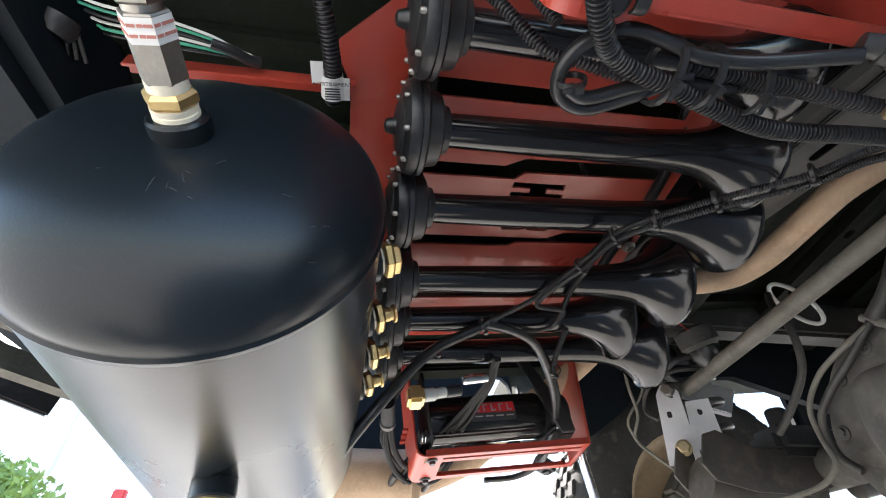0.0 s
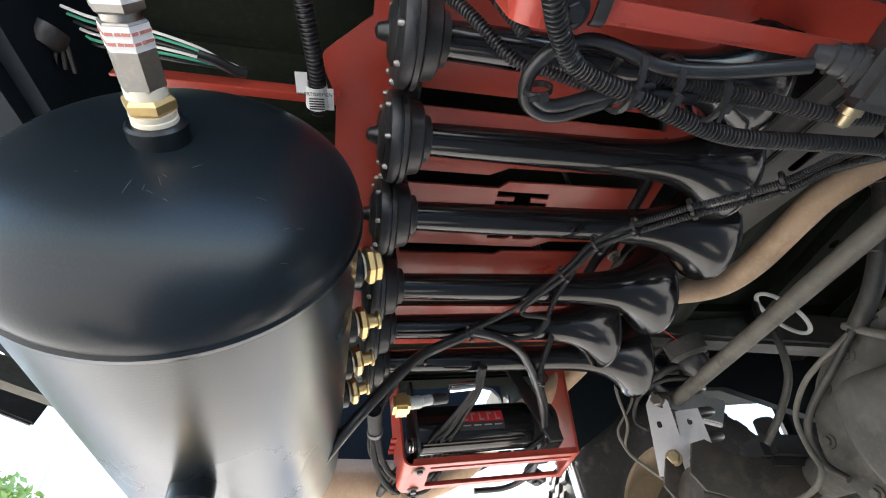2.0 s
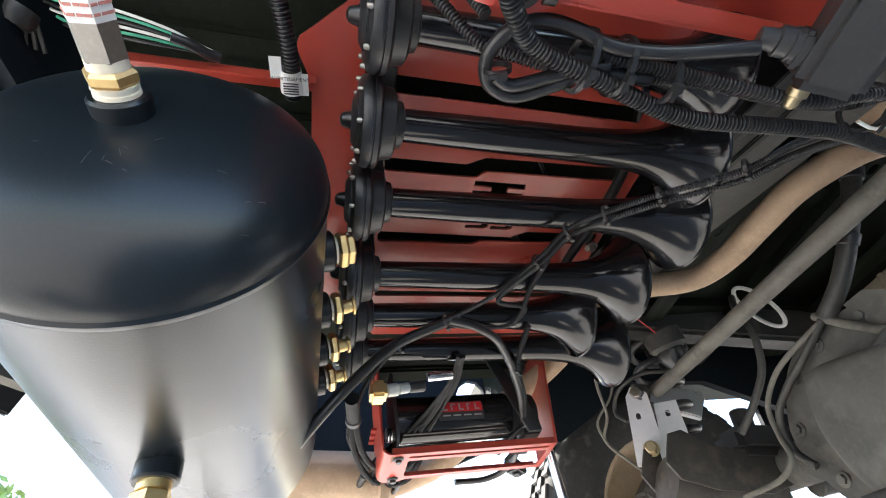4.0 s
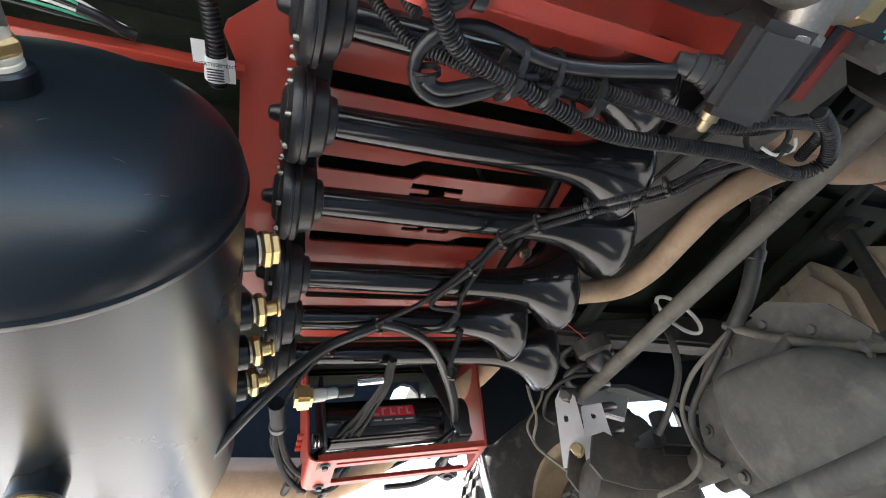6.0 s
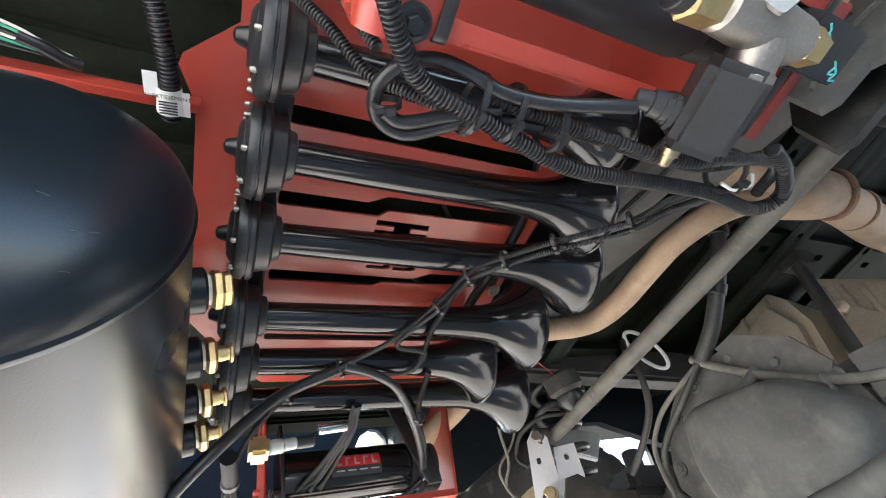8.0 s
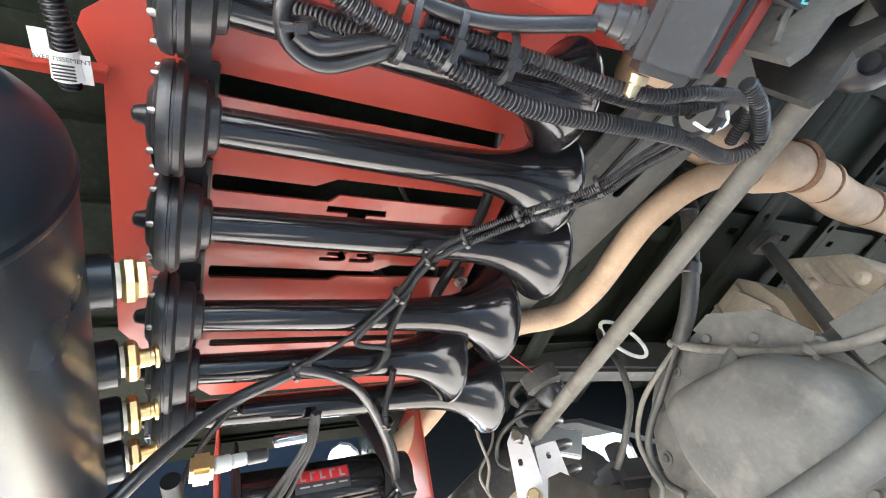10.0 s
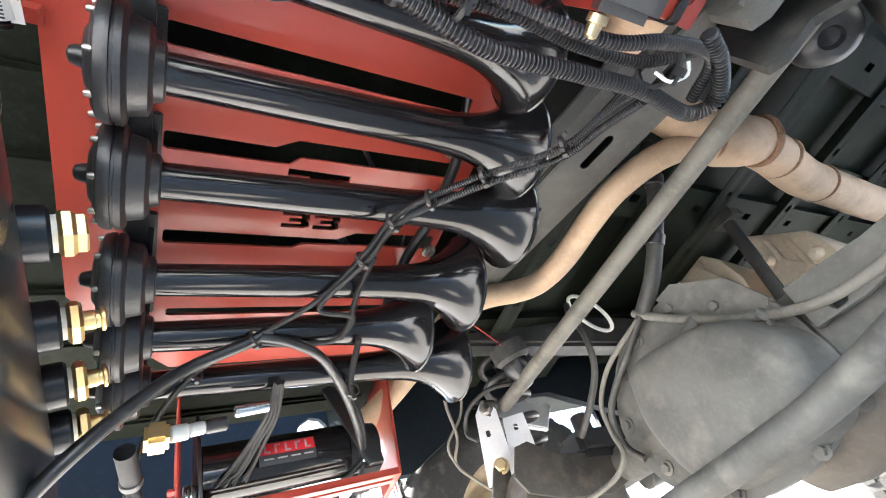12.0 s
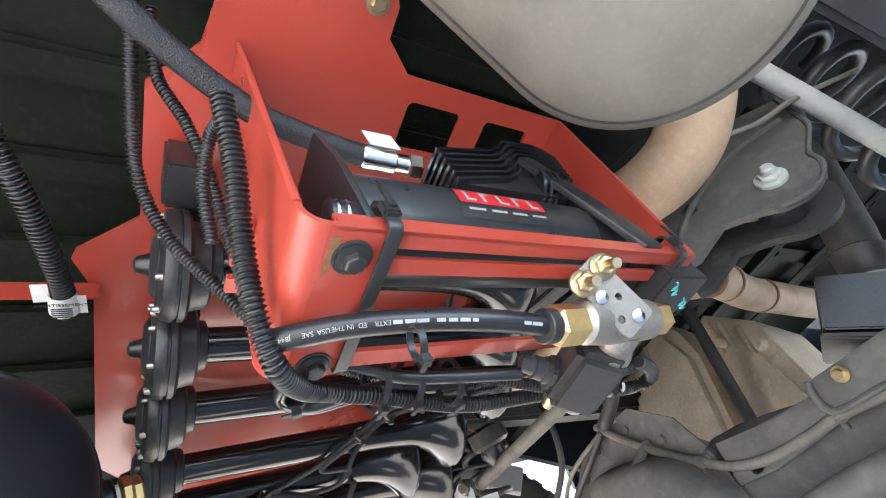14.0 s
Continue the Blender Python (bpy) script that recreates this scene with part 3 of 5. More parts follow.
# ---- compressor trays ----
def tray(m, label, depth=0.305):
    t = thing("compressor_tray", label, "bracket", m)
    rails = [rrect(0.056, 0.372, -0.308, -0.300, 0.003), rrect(0.056, 0.372, -0.288, -0.217, 0.006)]
    face = [(0.016, -0.321), (0.383, -0.321), (0.385, -0.319), (0.385, -0.204), (0.383, -0.202), (0.062, -0.202), (0.050, -0.196), (0.044, -0.193), (0.016, -0.193)]
    part("panel", slab(face, rails, -depth, -depth + 0.004), RED, t)
    part("scuff", slab([(0.0185, -0.313), (0.0245, -0.314), (0.0235, -0.300), (0.0215, -0.288), (0.0190, -0.284), (0.0180, -0.298)], [], -depth - 0.0004, -depth + 0.001), BROWNSCUFF, t, "brown scuff where the red coat is worn")
    bend = bmesh.new()
    arc = [[(0.018 - r * math.sin(radians(a)), -depth + 0.018 - r * math.cos(radians(a))) for a in range(0, 91, 10)] for r in (0.018, 0.014)]
    ring = [[bend.verts.new((u, v, w)) for u, w in arc[0] + arc[1][::-1]] for v in (-0.321, -0.193)]
    for k in range(len(ring[0])):
        j = (k + 1) % len(ring[0])
        bend.faces.new((ring[0][k], ring[0][j], ring[1][j], ring[1][k]))
    bend.faces.new(ring[0])
    bend.faces.new(ring[1][::-1])
    part("bend", bend, RED, t)
    part("panel_lip", box(0.02, 0.385, -0.321, -0.317, -depth, -depth + 0.014, 0.001), RED, t)
    part("rail_lip", box(0.060, 0.372, -0.291, -0.2885, -depth, -depth + 0.010, 0.001), RED, t)
    part("rail_lip", box(0.060, 0.372, -0.2055, -0.2025, -depth, -depth + 0.014, 0.001), RED, t)

    def wall(u0, u1, v0, v1, w0, top0, top1):
        bm = bmesh.new()
        q = [(u0, v0, w0), (u0, v1, w0), (u1, top1, 0.0), (u1, top0, 0.0)]
        a = [bm.verts.new(x) for x in q] + [bm.verts.new((x[0] + 0.004, x[1], x[2])) for x in q]
        for f in ((0, 1, 2, 3), (7, 6, 5, 4), (0, 4, 5, 1), (1, 5, 6, 2), (2, 6, 7, 3), (3, 7, 4, 0)):
            bm.faces.new([a[k] for k in f])
        return bm
    part("side_wall", wall(0.0, 0.002, -0.321, -0.193, -depth + 0.018, -0.318, -0.20), RED, t)
    part("side_wall", wall(0.381, 0.436, -0.321, -0.205, -depth, -0.335, -0.18), RED, t)
    for k in range(2):
        part("corner_bead", rod((0.002 + 0.381 * k, -0.320, -depth + 0.020 - 0.018 * k), (0.003 + 0.435 * k, -0.318 - 0.016 * k, -0.002), 0.003, 8), RED, t)
    for u, v in ((0.034, -0.300), (0.034, -0.207)):
        part("flange_bolt", join(lathe([(0, 0.0105), (0.0025, 0.0105), (0.004, 0.0075)], 24, T(u, v, -depth) @ pose(0, 0, 0, 0, 90, 0)), hexbar((u, v, -depth - 0.003), (u, v, -depth - 0.009), 0.0068)), RUBBER, t, "black flange bolt")
        part("washer", lathe([(0, 0.0125), (0.0012, 0.0125)], 24, T(u, v, -depth) @ pose(0, 0, 0, 0, 90, 0)), COIL, t)
    for k in range(3):
        part("louvre", box(-0.012, 0.0, -0.262 + 0.026 * k, -0.246 + 0.026 * k, -depth + 0.085, -depth + 0.091, 0.001), RED, t)
    return t


def compressor(m, label, paint, head=True):
    c = thing("air_compressor", label, "air compressor", m)
    C = T(0, -0.277, -0.243)
    R = 0.0405
    part("motor", lathe([(0.046, 0.020), (0.046, R - 0.002), (0.048, R), (0.286, R), (0.290, R - 0.002)], 48, C), paint, c, "black cylindrical motor")
    part("gear_cap", lathe([(0.290, R - 0.003), (0.318, R - 0.003), (0.320, R - 0.006), (0.334, R - 0.006), (0.336, R - 0.003), (0.348, R - 0.004), (0.352, 0.018)], 36, C), MATTE, c)
    across = Matrix(((0, 0, 1, 0), (1, 0, 0, 0), (0, 1, 0, 0), (0, 0, 0, 1)))
    part("foot_bracket", slab([(-0.322, -0.292), (-0.318, -0.298), (-0.240, -0.298), (-0.236, -0.292), (-0.236, -0.215), (-0.256, -0.166), (-0.262, -0.163), (-0.309, -0.163), (-0.313, -0.167), (-0.322, -0.222)], [], 0.040, 0.046, 0.001), MATTE, c, m=across)
    upend = Matrix(((1, 0, 0, 0), (0, 0, 1, 0), (0, 1, 0, 0), (0, 0, 0, 1)))
    part("foot_bracket", slab([(0.258, -0.152), (0.274, -0.146), (0.284, -0.152), (0.330, -0.258), (0.336, -0.272), (0.336, -0.298), (0.308, -0.299), (0.302, -0.282)], [], -0.3245, -0.3175, 0.0015), MATTE, c, "black slanting mounting arm", m=upend)
    part("foot_pad", box(0.300, 0.336, -0.318, -0.236, -0.300, -0.290, 0.002), MATTE, c)
    for v in (-0.312, -0.246):
        part("rubber_foot", lathe([(0.020, 0.008), (0.021, 0.011), (0.036, 0.011), (0.040, 0.009)], 20, T(0, v, -0.284)), RUBBER, c)
        for k in range(2):
            part("foot_ring", lathe([(0.024 + 0.006 * k, 0.0112), (0.0252 + 0.006 * k, 0.0118), (0.0264 + 0.006 * k, 0.0112)], 20, T(0, v, -0.284), closed=False), CHROME, c, "bright steel ring")
    part("bracket_screw", lathe([(0, 0.001), (0.001, 0.0035), (0.003, 0.004)], 12, T(0.305, -0.318, -0.286) @ pose(0, 0, 0, 0, 0, 90)), CHROME, c)
    TOP = [(0.150, -0.164), (0.222, -0.143), (0.243, -0.129), (0.260, -0.110), (0.274, -0.100), (0.318, -0.094), (0.332, -0.100), (0.342, -0.118)]
    for k in range(6 if head else 0):
        d = 0.0095 * k
        fin = [(u - (0.0022 * k if u > 0.3 else 0), w - d) for u, w in TOP]
        part("cooling_fin", slab(fin + [(u, w - 0.0042) for u, w in reversed(fin)], [], -0.3215 + 0.0006 * k, -0.248), FINBLACK, c, m=upend)
    if head:
        part("cylinder_head", slab([(u + 0.004, w - 0.003) for u, w in TOP[:-1]] + [(0.330, -0.205), (0.154, -0.212)], [], -0.3125, -0.252), MATTE, c, m=upend)
    for k in range(5 if head else 0):
        part("cylinder_fin", lathe([(-0.0018, 0.008), (-0.0018, 0.030), (0.0018, 0.030), (0.0018, 0.008)], 24, T(0.268 + 0.009 * k, -0.296, -0.182) @ pose(0, 0, 0, 0, 16, 0)), FINBLACK, c)
    if head:
        part("valve_cover", box(0.294, 0.320, -0.320, -0.252, -0.101, -0.088, 0.003), FINBLACK, c)
    lab = bmesh.new()
    cols = [[lab.verts.new((u, -0.277 - (R + 0.0005) * math.cos(radians(a)), -0.243 + (R + 0.0005) * math.sin(radians(a)))) for a in range(-32, 17, 6)] for u in (0.130, 0.225)]
    for k in range(len(cols[0]) - 1):
        lab.faces.new((cols[0][k], cols[0][k + 1], cols[1][k + 1], cols[1][k]))
    sticker = part("label", lab, MATTE, c, "dark label with red and white maker's mark")

    def bar_on(u0, u1, angles, lift, material):
        b2 = bmesh.new()
        q = [[b2.verts.new((u, -0.277 - (R + lift) * math.cos(radians(a)), -0.243 + (R + lift) * math.sin(radians(a)))) for a in angles] for u in (u0, u1)]
        for j in range(len(angles) - 1):
            b2.faces.new((q[0][j], q[0][j + 1], q[1][j + 1], q[1][j]))
        part("bar", b2, material, sticker)
    bar_on(0.132, 0.223, (-12, -5, 2, 9, 13), 0.0008, REDINK)
    for k in range(5):
        bar_on(0.139 + k * 0.017, 0.1425 + k * 0.017, (-9, -3, 3, 9), 0.0011, WHITEINK)
        bar_on(0.1425 + k * 0.017, 0.149 + k * 0.017, ((5, 9) if k % 2 else (-9, -5)), 0.0011, WHITEINK)
    for k in range(4):
        bar_on(0.138 + k * 0.022, 0.154 + k * 0.022, (-22, -19), 0.0009, WHITEINK)
    return c


tray(RIG, "red powder-coated tray that hangs below the plate, with slotted rails")
compressor(RIG, "black twelve-volt air compressor with finned head, bolted in the red tray", MOTORBLACK)
FAR = RIG @ T(0.050, 0.975, 0.10)
tray(FAR, "red powder-coated tray at the far end of the plate")
compressor(FAR @ T(0.18, -0.283, -0.215) @ Matrix.Diagonal((1.08, 1.25, 1.25, 1)) @ T(-0.18, 0.277, 0.243), "black air compressor behind the wiring in the far red tray", GLOSS, False)

# ---- axle ----
axle = thing("rear_axle", "dusty grey solid rear axle with a large domed differential cover", "axle")
AXX, AXZ = 1.03, 0.48
part("axle_tube", rod((AXX, -0.35, AXZ), (AXX, 0.45, AXZ), 0.045, 24, 0.004), CASTIRON, axle)
part("axle_tube", rod((AXX, 0.70, AXZ), (AXX, 1.50, AXZ), 0.045, 24, 0.004), CASTIRON, axle)
DIFF = Matrix.Translation((0.905, 0.635, 0.465))
YZX = Matrix(((0, 0, 1, 0), (1, 0, 0, 0), (0, 1, 0, 0), (0, 0, 0, 1)))
RIM_LINE = [(0.116, 0.170), (0.060, 0.180), (-0.006, 0.180), (-0.048, 0.176), (-0.107, 0.143), (-0.160, 0.097), (-0.197, 0.036), (-0.209, -0.016), (-0.209, -0.073), (-0.176, -0.123), (-0.077, -0.165), (0.06, -0.165), (0.176, -0.097), (0.222, 0.0), (0.217, 0.055), (0.17, 0.13)]
DOME_LINE = [(0.100, 0.075), (0.082, 0.088), (0.044, 0.094), (-0.06, 0.078), (-0.12, 0.060), (-0.165, 0.022), (-0.198, -0.032), (-0.190, -0.095), (-0.143, -0.131), (0.0, -0.142), (0.069, -0.120), (0.110, -0.018)]


def closed_line(points, n):
    """A smooth closed outline through the points, evenly resampled to n points."""
    pts = [Vector((a, b, 0)) for a, b in points]
    pts = spline(pts + pts[:1], 0.004)
    return [(pts[int(k * (len(pts) - 1) / n)].x, pts[int(k * (len(pts) - 1) / n)].y) for k in range(n)]


def dome(line, rings, cy, cz):
    """Shrinks a closed outline ring by ring about a middle, x by x, into a pressed cover."""
    bm = bmesh.new()
    rows = []
    for x, k, lean in rings:
        rows.append([bm.verts.new((x, cy + (a - cy) * k + lean, cz + (b - cz) * k)) for a, b in line])
    for p, q in zip(rows, rows[1:]):
        for k in range(len(line)):
            bm.faces.new((p[k], p[(k + 1) % len(line)], q[(k + 1) % len(line)], q[k]))
    bm.faces.new(rows[-1])
    bmesh.ops.recalc_face_normals(bm, faces=bm.faces)
    return bm


part("housing", lathe([(0.0, 0.150), (0.03, 0.165), (0.08, 0.15), (0.16, 0.125), (0.24, 0.085), (0.36, 0.055), (0.40, 0.05)], 40, DIFF), CASTIRON, axle)
part("cover_flange", slab(closed_line(RIM_LINE, 72), [], -0.010, 0.006), CASTIRON, axle, m=DIFF @ YZX)
part("cover", dome(closed_line(DOME_LINE, 72), [(-0.008, 1.12, 0.004), (-0.012, 1.10, 0.004), (-0.020, 1.07, 0.003), (-0.050, 1.02, 0.0), (-0.068, 0.97, -0.003), (-0.080, 0.89, -0.008), (-0.088, 0.76, -0.012), (-0.094, 0.55, -0.014), (-0.098, 0.3, -0.015), (-0.100, 0.08, -0.015)], -0.045, -0.02), CASTIRON, axle, "pressed steel differential cover", m=DIFF)
part("cover_rib", rod((-0.070, -0.055, 0.062), (-0.012, -0.075, 0.112), 0.010, 10, 0.005), CASTIRON, axle, m=DIFF)
part("cover_rib", rod((-0.085, -0.105, 0.020), (-0.050, -0.150, 0.034), 0.012, 10, 0.006), CASTIRON, axle, m=DIFF)
for k, (y, z) in enumerate(((0.070, 0.150), (-0.037, 0.153), (-0.114, 0.100), (-0.186, 0.034), (-0.192, -0.062), (-0.110, -0.150), (0.05, -0.152), (0.160, -0.072), (0.200, 0.03), (0.150, 0.118))):
    part("cover_bolt", join(lathe([(-0.010, 0.014), (-0.013, 0.014), (-0.014, 0.011)], 16, T(0, y, z)), hexbar((-0.013, y, z), (-0.020, y, z), 0.0095)), CASTIRON, axle, m=DIFF)
part("flange_lug", slab([(-0.055, 0.10), (-0.02, 0.186), (-0.065, 0.190), (-0.16, 0.125), (-0.195, 0.055), (-0.17, 0.03)], [], -0.0135, -0.008), CASTIRON, axle, m=DIFF @ YZX)
part("axle_neck", lathe([(0, 0.100), (0.06, 0.095), (0.13, 0.080), (0.20, 0.062), (0.26, 0.052), (0.30, 0.046)], 32, aim((1.0, 0.47, 0.445), (1.03, 0.16, 0.475))), CASTIRON, axle)
part("housing_belly", lathe([(-0.10, 0.060), (-0.08, 0.080), (-0.02, 0.090), (0.06, 0.088), (0.13, 0.075), (0.20, 0.058), (0.26, 0.048)], 36, aim((1.0, 0.545, 0.392), (1.03, 0.16, 0.452)), 1.30), BELLYBROWN, axle, "brown dusty underside of the axle housing")
for y, z in ((0.53, 0.335), (0.455, 0.352)):
    part("belly_boss", lathe([(-0.012, 0.004), (-0.010, 0.012), (0.0, 0.015), (0.02, 0.016)], 18, T(0.915, y, z)), BELLYBROWN, axle)
# Raised disc, not a hollow: its black colour gives the drain hole's shade.
part("drain_recess", lathe([(-0.004, 0.002), (-0.004, 0.011), (-0.002, 0.013), (0.02, 0.013)], 24, aim((0.885, 0.402, 0.455), (0.96, 0.43, 0.462))), RUBBER, axle, "black disc painted as the shade inside a drain hole")
WEDGE = [(0.71, 0.48), (0.735, 0.545), (0.77, 0.555), (0.84, 0.52), (1.0, 0.51), (1.04, 0.45), (0.95, 0.42), (0.82, 0.425), (0.735, 0.445)]
for y in (1.03, 1.15):
    part("axle_bracket", slab(WEDGE, [], y, y + 0.008, 0.002), BROWNDUST, axle, m=Matrix(((1, 0, 0, 0), (0, 0, 1, 0), (0, 1, 0, 0), (0, 0, 0, 1))))
part("bracket_floor", hose([(0.735, 1.094, 0.455), (0.80, 1.094, 0.440), (0.90, 1.094, 0.440), (1.0, 1.094, 0.445)], 0.056, 0.02, 20), BROWNDUST, axle)
part("arm_plate", slab([(0.410, 0.512), (0.343, 0.507), (0.288, 0.503), (0.222, 0.506), (0.200, 0.520), (0.190, 0.475), (0.240, 0.455), (0.330, 0.440), (0.410, 0.440)], [rrect(0.352, 0.376, 0.446, 0.462, 0.007)], 0.876, 0.888, 0.003), CASTIRON, axle, "dusty welded bracket plate on the axle", m=YZX)
part("arm_plate_flange", box(0.888, 1.0, 0.205, 0.405, 0.500, 0.508, 0.003), CASTIRON, axle)
part("side_box", slab([(0.199, 0.522), (0.069, 0.531), (-0.02, 0.535), (-0.02, 0.470), (0.121, 0.472), (0.196, 0.470), (0.206, 0.498)], [], 0.862, 0.96, 0.006), CASTIRON, axle, "dusty welded box on the axle tube", m=YZX)
part("box_lip", hose([(0.861, 0.202, 0.520), (0.860, 0.208, 0.498), (0.860, 0.197, 0.471), (0.860, 0.121, 0.472), (0.860, -0.02, 0.470)], 0.005, 0.01, 8), CASTIRON, axle)
part("box_bolt", join(lathe([(0, 0.012), (0.003, 0.012)], 16, T(0.862, 0.158, 0.508) @ pose(0, 0, 0, 0, 0, 180)), hexbar((0.860, 0.158, 0.508), (0.850, 0.158, 0.508), 0.008)), GOLD, axle, "yellow zinc bolt")
part("spring_perch", join(box(0.90, 1.08, 1.00, 1.12, 0.50, 0.57, 0.02), rod((0.97, 1.06, 0.56), (0.97, 1.06, 0.62), 0.024, 16, 0.004)), MATTE, axle, "black plastic bump stop on the axle")
part("perch_bolt", join(hexbar((0.86, 1.15, 0.54), (0.845, 1.15, 0.54), 0.014)), STEEL, axle)

relocation = thing("track_bar_bracket", "bright silver track bar bracket bolted to the axle", "bracket")
BP = [(-0.045, -0.12), (0.035, -0.12), (0.03, -0.02), (0.028, 0.06), (0.012, 0.085), (-0.012, 0.085), (-0.03, 0.06)]
BX, BN = Vector((0.82, -0.57, 0)), Vector((-0.57, -0.82, 0))
for k, (px, py, pz) in enumerate(((0.765, 1.165, 0.63), (0.835, 1.15, 0.63))):
    part("cheek_plate", slab(BP if k == 0 else [(x, min(y, 0.04)) for x, y in BP], [rrect(-0.016, -0.004, -0.005, 0.014, 0.005), rrect(0.004, 0.012, 0.045, 0.053, 0.003)] if k == 0 else [rrect(-0.008, 0.004, 0.0, 0.018, 0.005)], 0, 0.006), SILVER, relocation,
         m=Matrix.Translation((px, py, pz)) @ Matrix((BX, Vector((0, 0, 1)), BN)).transposed().to_4x4())
part("upper_bolt", join(rod((0.752, 1.146, 0.695), (0.83, 1.26, 0.695), 0.009), hexbar((0.762, 1.160, 0.695), (0.752, 1.146, 0.695), 0.016)), STEEL, relocation)
part("lower_bolt", join(rod((0.745, 1.135, 0.545), (0.83, 1.26, 0.545), 0.009), rod((0.757, 1.152, 0.545), (0.754, 1.148, 0.545), 0.020, 20), hexbar((0.756, 1.150, 0.545), (0.745, 1.134, 0.545), 0.016)), GOLD, relocation, "yellow zinc bolt")

bar = thing("track_bar", "dusty grey steel track bar running across the car", "track bar")
part("bar", rod((0.825, 1.165, 0.705), (0.795, -0.03, 0.735), 0.0185, 20, 0.003), BARGREY, bar)
part("bushing", rod((0.76, 1.175, 0.70), (0.80, 1.175, 0.70), 0.028, 20, 0.004), CASTIRON, bar)
sway = thing("sway_bar", "dusty grey lower cross tube below the differential", "anti-roll bar")
part("bar", hose([(0.80, -0.35, 0.41), (0.775, -0.08, 0.395), (0.775, 0.152, 0.383), (0.775, 0.258, 0.371), (0.775, 0.345, 0.351), (0.775, 0.431, 0.335), (0.775, 0.494, 0.329), (0.775, 0.642, 0.318), (0.775, 0.9, 0.305), (0.80, 1.25, 0.335), (0.9, 1.42, 0.42)], 0.0215, 0.03, 20), CASTIRON, sway)


def coil_spring(x, y, z0, z1, r, wire, turns, label):
    s = thing("coil_spring", label, "coil spring", T(x, y, z0), "coil springs")
    n = int(turns * 20)
    path = [Vector((r * math.cos(2 * math.pi * turns * k / n), r * math.sin(2 * math.pi * turns * k / n), (z1 - z0) * k / n)) for k in range(n + 1)]
    part("coil", sweep(path, [wire] * len(path), 10), SPRINGSTEEL, s)
    part("seat", lathe([(-0.01, r + 0.02), (0.0, r + 0.02), (0.004, r - 0.02)], 24, pose(0, 0, 0, 0, -90, 0)), FRAME, s, "steel spring seat")
    return s


coil_spring(1.03, -0.095, 0.66, 1.06, 0.070, 0.0135, 5, "black dusty coil spring above the near end of the axle")
coil_spring(0.90, 1.24, 0.56, 0.98, 0.06, 0.0105, 6, "black coil spring behind the silver bracket")

shock = thing("shock_absorber", "pale grey shock absorber tube slanting beside the spring", "shock absorber")
part("tube", rod((0.70, -0.088, 0.915), (1.02, -0.082, 0.71), 0.016, 20, 0.002), SHOCK, shock)
part("collar", rod((0.735, -0.088, 0.89), (0.70, -0.088, 0.913), 0.021, 20, 0.002), RUBBER, shock)

# ---- frame ----
xm = thing("cross_member", "dusty black frame cross member with punched holes", "cross member")
XM = aim((0.60, 0.83, 0.855), (0.79, 0.06, 0.845))
part("beam", slab(rrect(0, 0.80, -0.105, 0.085, 0.01), [rrect(0.20, 0.235, 0.005, 0.035, 0.012), rrect(0.25, 0.268, 0.005, 0.02, 0.007), rrect(0.38, 0.46, 0.01, 0.03, 0.009), rrect(0.56, 0.64, 0.0, 0.022, 0.009)], -0.004, 0.0), PLATEGREY, xm, m=XM)
part("web", join(box(0, 0.80, 0.079, 0.085, 0.0, 0.07, 0.003), box(0, 0.80, -0.105, -0.099, -0.03, 0.07, 0.003), box(0, 0.80, -0.13, -0.099, -0.034, -0.028, 0.002)), FRAME, xm, m=XM)
for a, h in ((0.215, 0.02), (0.262, 0.012), (0.42, -0.05)):
    part("bolt", join(lathe([(0, 0.012), (0.003, 0.012)], 18, T(a, h - 0.03, -0.004) @ pose(0, 0, 0, 0, 90, 0)), hexbar((a, h - 0.03, -0.006), (a, h - 0.03, -0.015), 0.009)), CASTIRON, xm, m=XM)
part("stiffener", box(0.02, 0.78, -0.045, -0.030, -0.012, -0.003, 0.003), FRAME, xm, m=XM)
railn = thing("frame_rail", "dusty black boxed frame rail along the near flank", "frame rail", group="frame rails")
part("rail", box(-0.3, 3.2, -0.26, -0.18, 0.90, 1.02, 0.012), FRAME, railn)
railf = thing("frame_rail", "dark boxed frame rail along the far flank", "frame rail", group="frame rails")
part("rail", box(0.46, 3.2, 1.12, 1.20, 0.88, 1.0, 0.012), FRAME, railf)
hanger = thing("arm_bracket", "dusty steel frame bracket with a large pivot bolt", "bracket")
HG = Matrix.Translation((0.752, 0.008, 0.735)) @ pose(0, 0, 0, 70, 0, -58)
TEAR = [(0.060 * math.cos(radians(a)), 0.060 * math.sin(radians(a))) for a in range(-110, 11, 10)] + [(0.082, 0.045), (0.098, 0.075), (0.112, 0.170), (0.02, 0.195), (-0.11, 0.16), (-0.165, 0.03), (-0.165, -0.068), (-0.143, -0.068), (-0.090, -0.032), (-0.045, -0.043)]
part("plate", slab(TEAR, [rrect(-0.115, -0.095, 0.02, 0.045, 0.008)], -0.012, 0.0), CASTIRON, hanger, m=HG)
part("rear_plate", slab([(x * 1.06 + 0.008, y * 1.06 + 0.004) for x, y in TEAR], [], -0.075, -0.062), FRAME, hanger, m=HG)
part("bushing", lathe([(0, 0.034), (0.05, 0.034)], 24, HG @ T(0, 0, -0.064) @ pose(0, 0, 0, 0, -90, 0)), RUBBER, hanger)
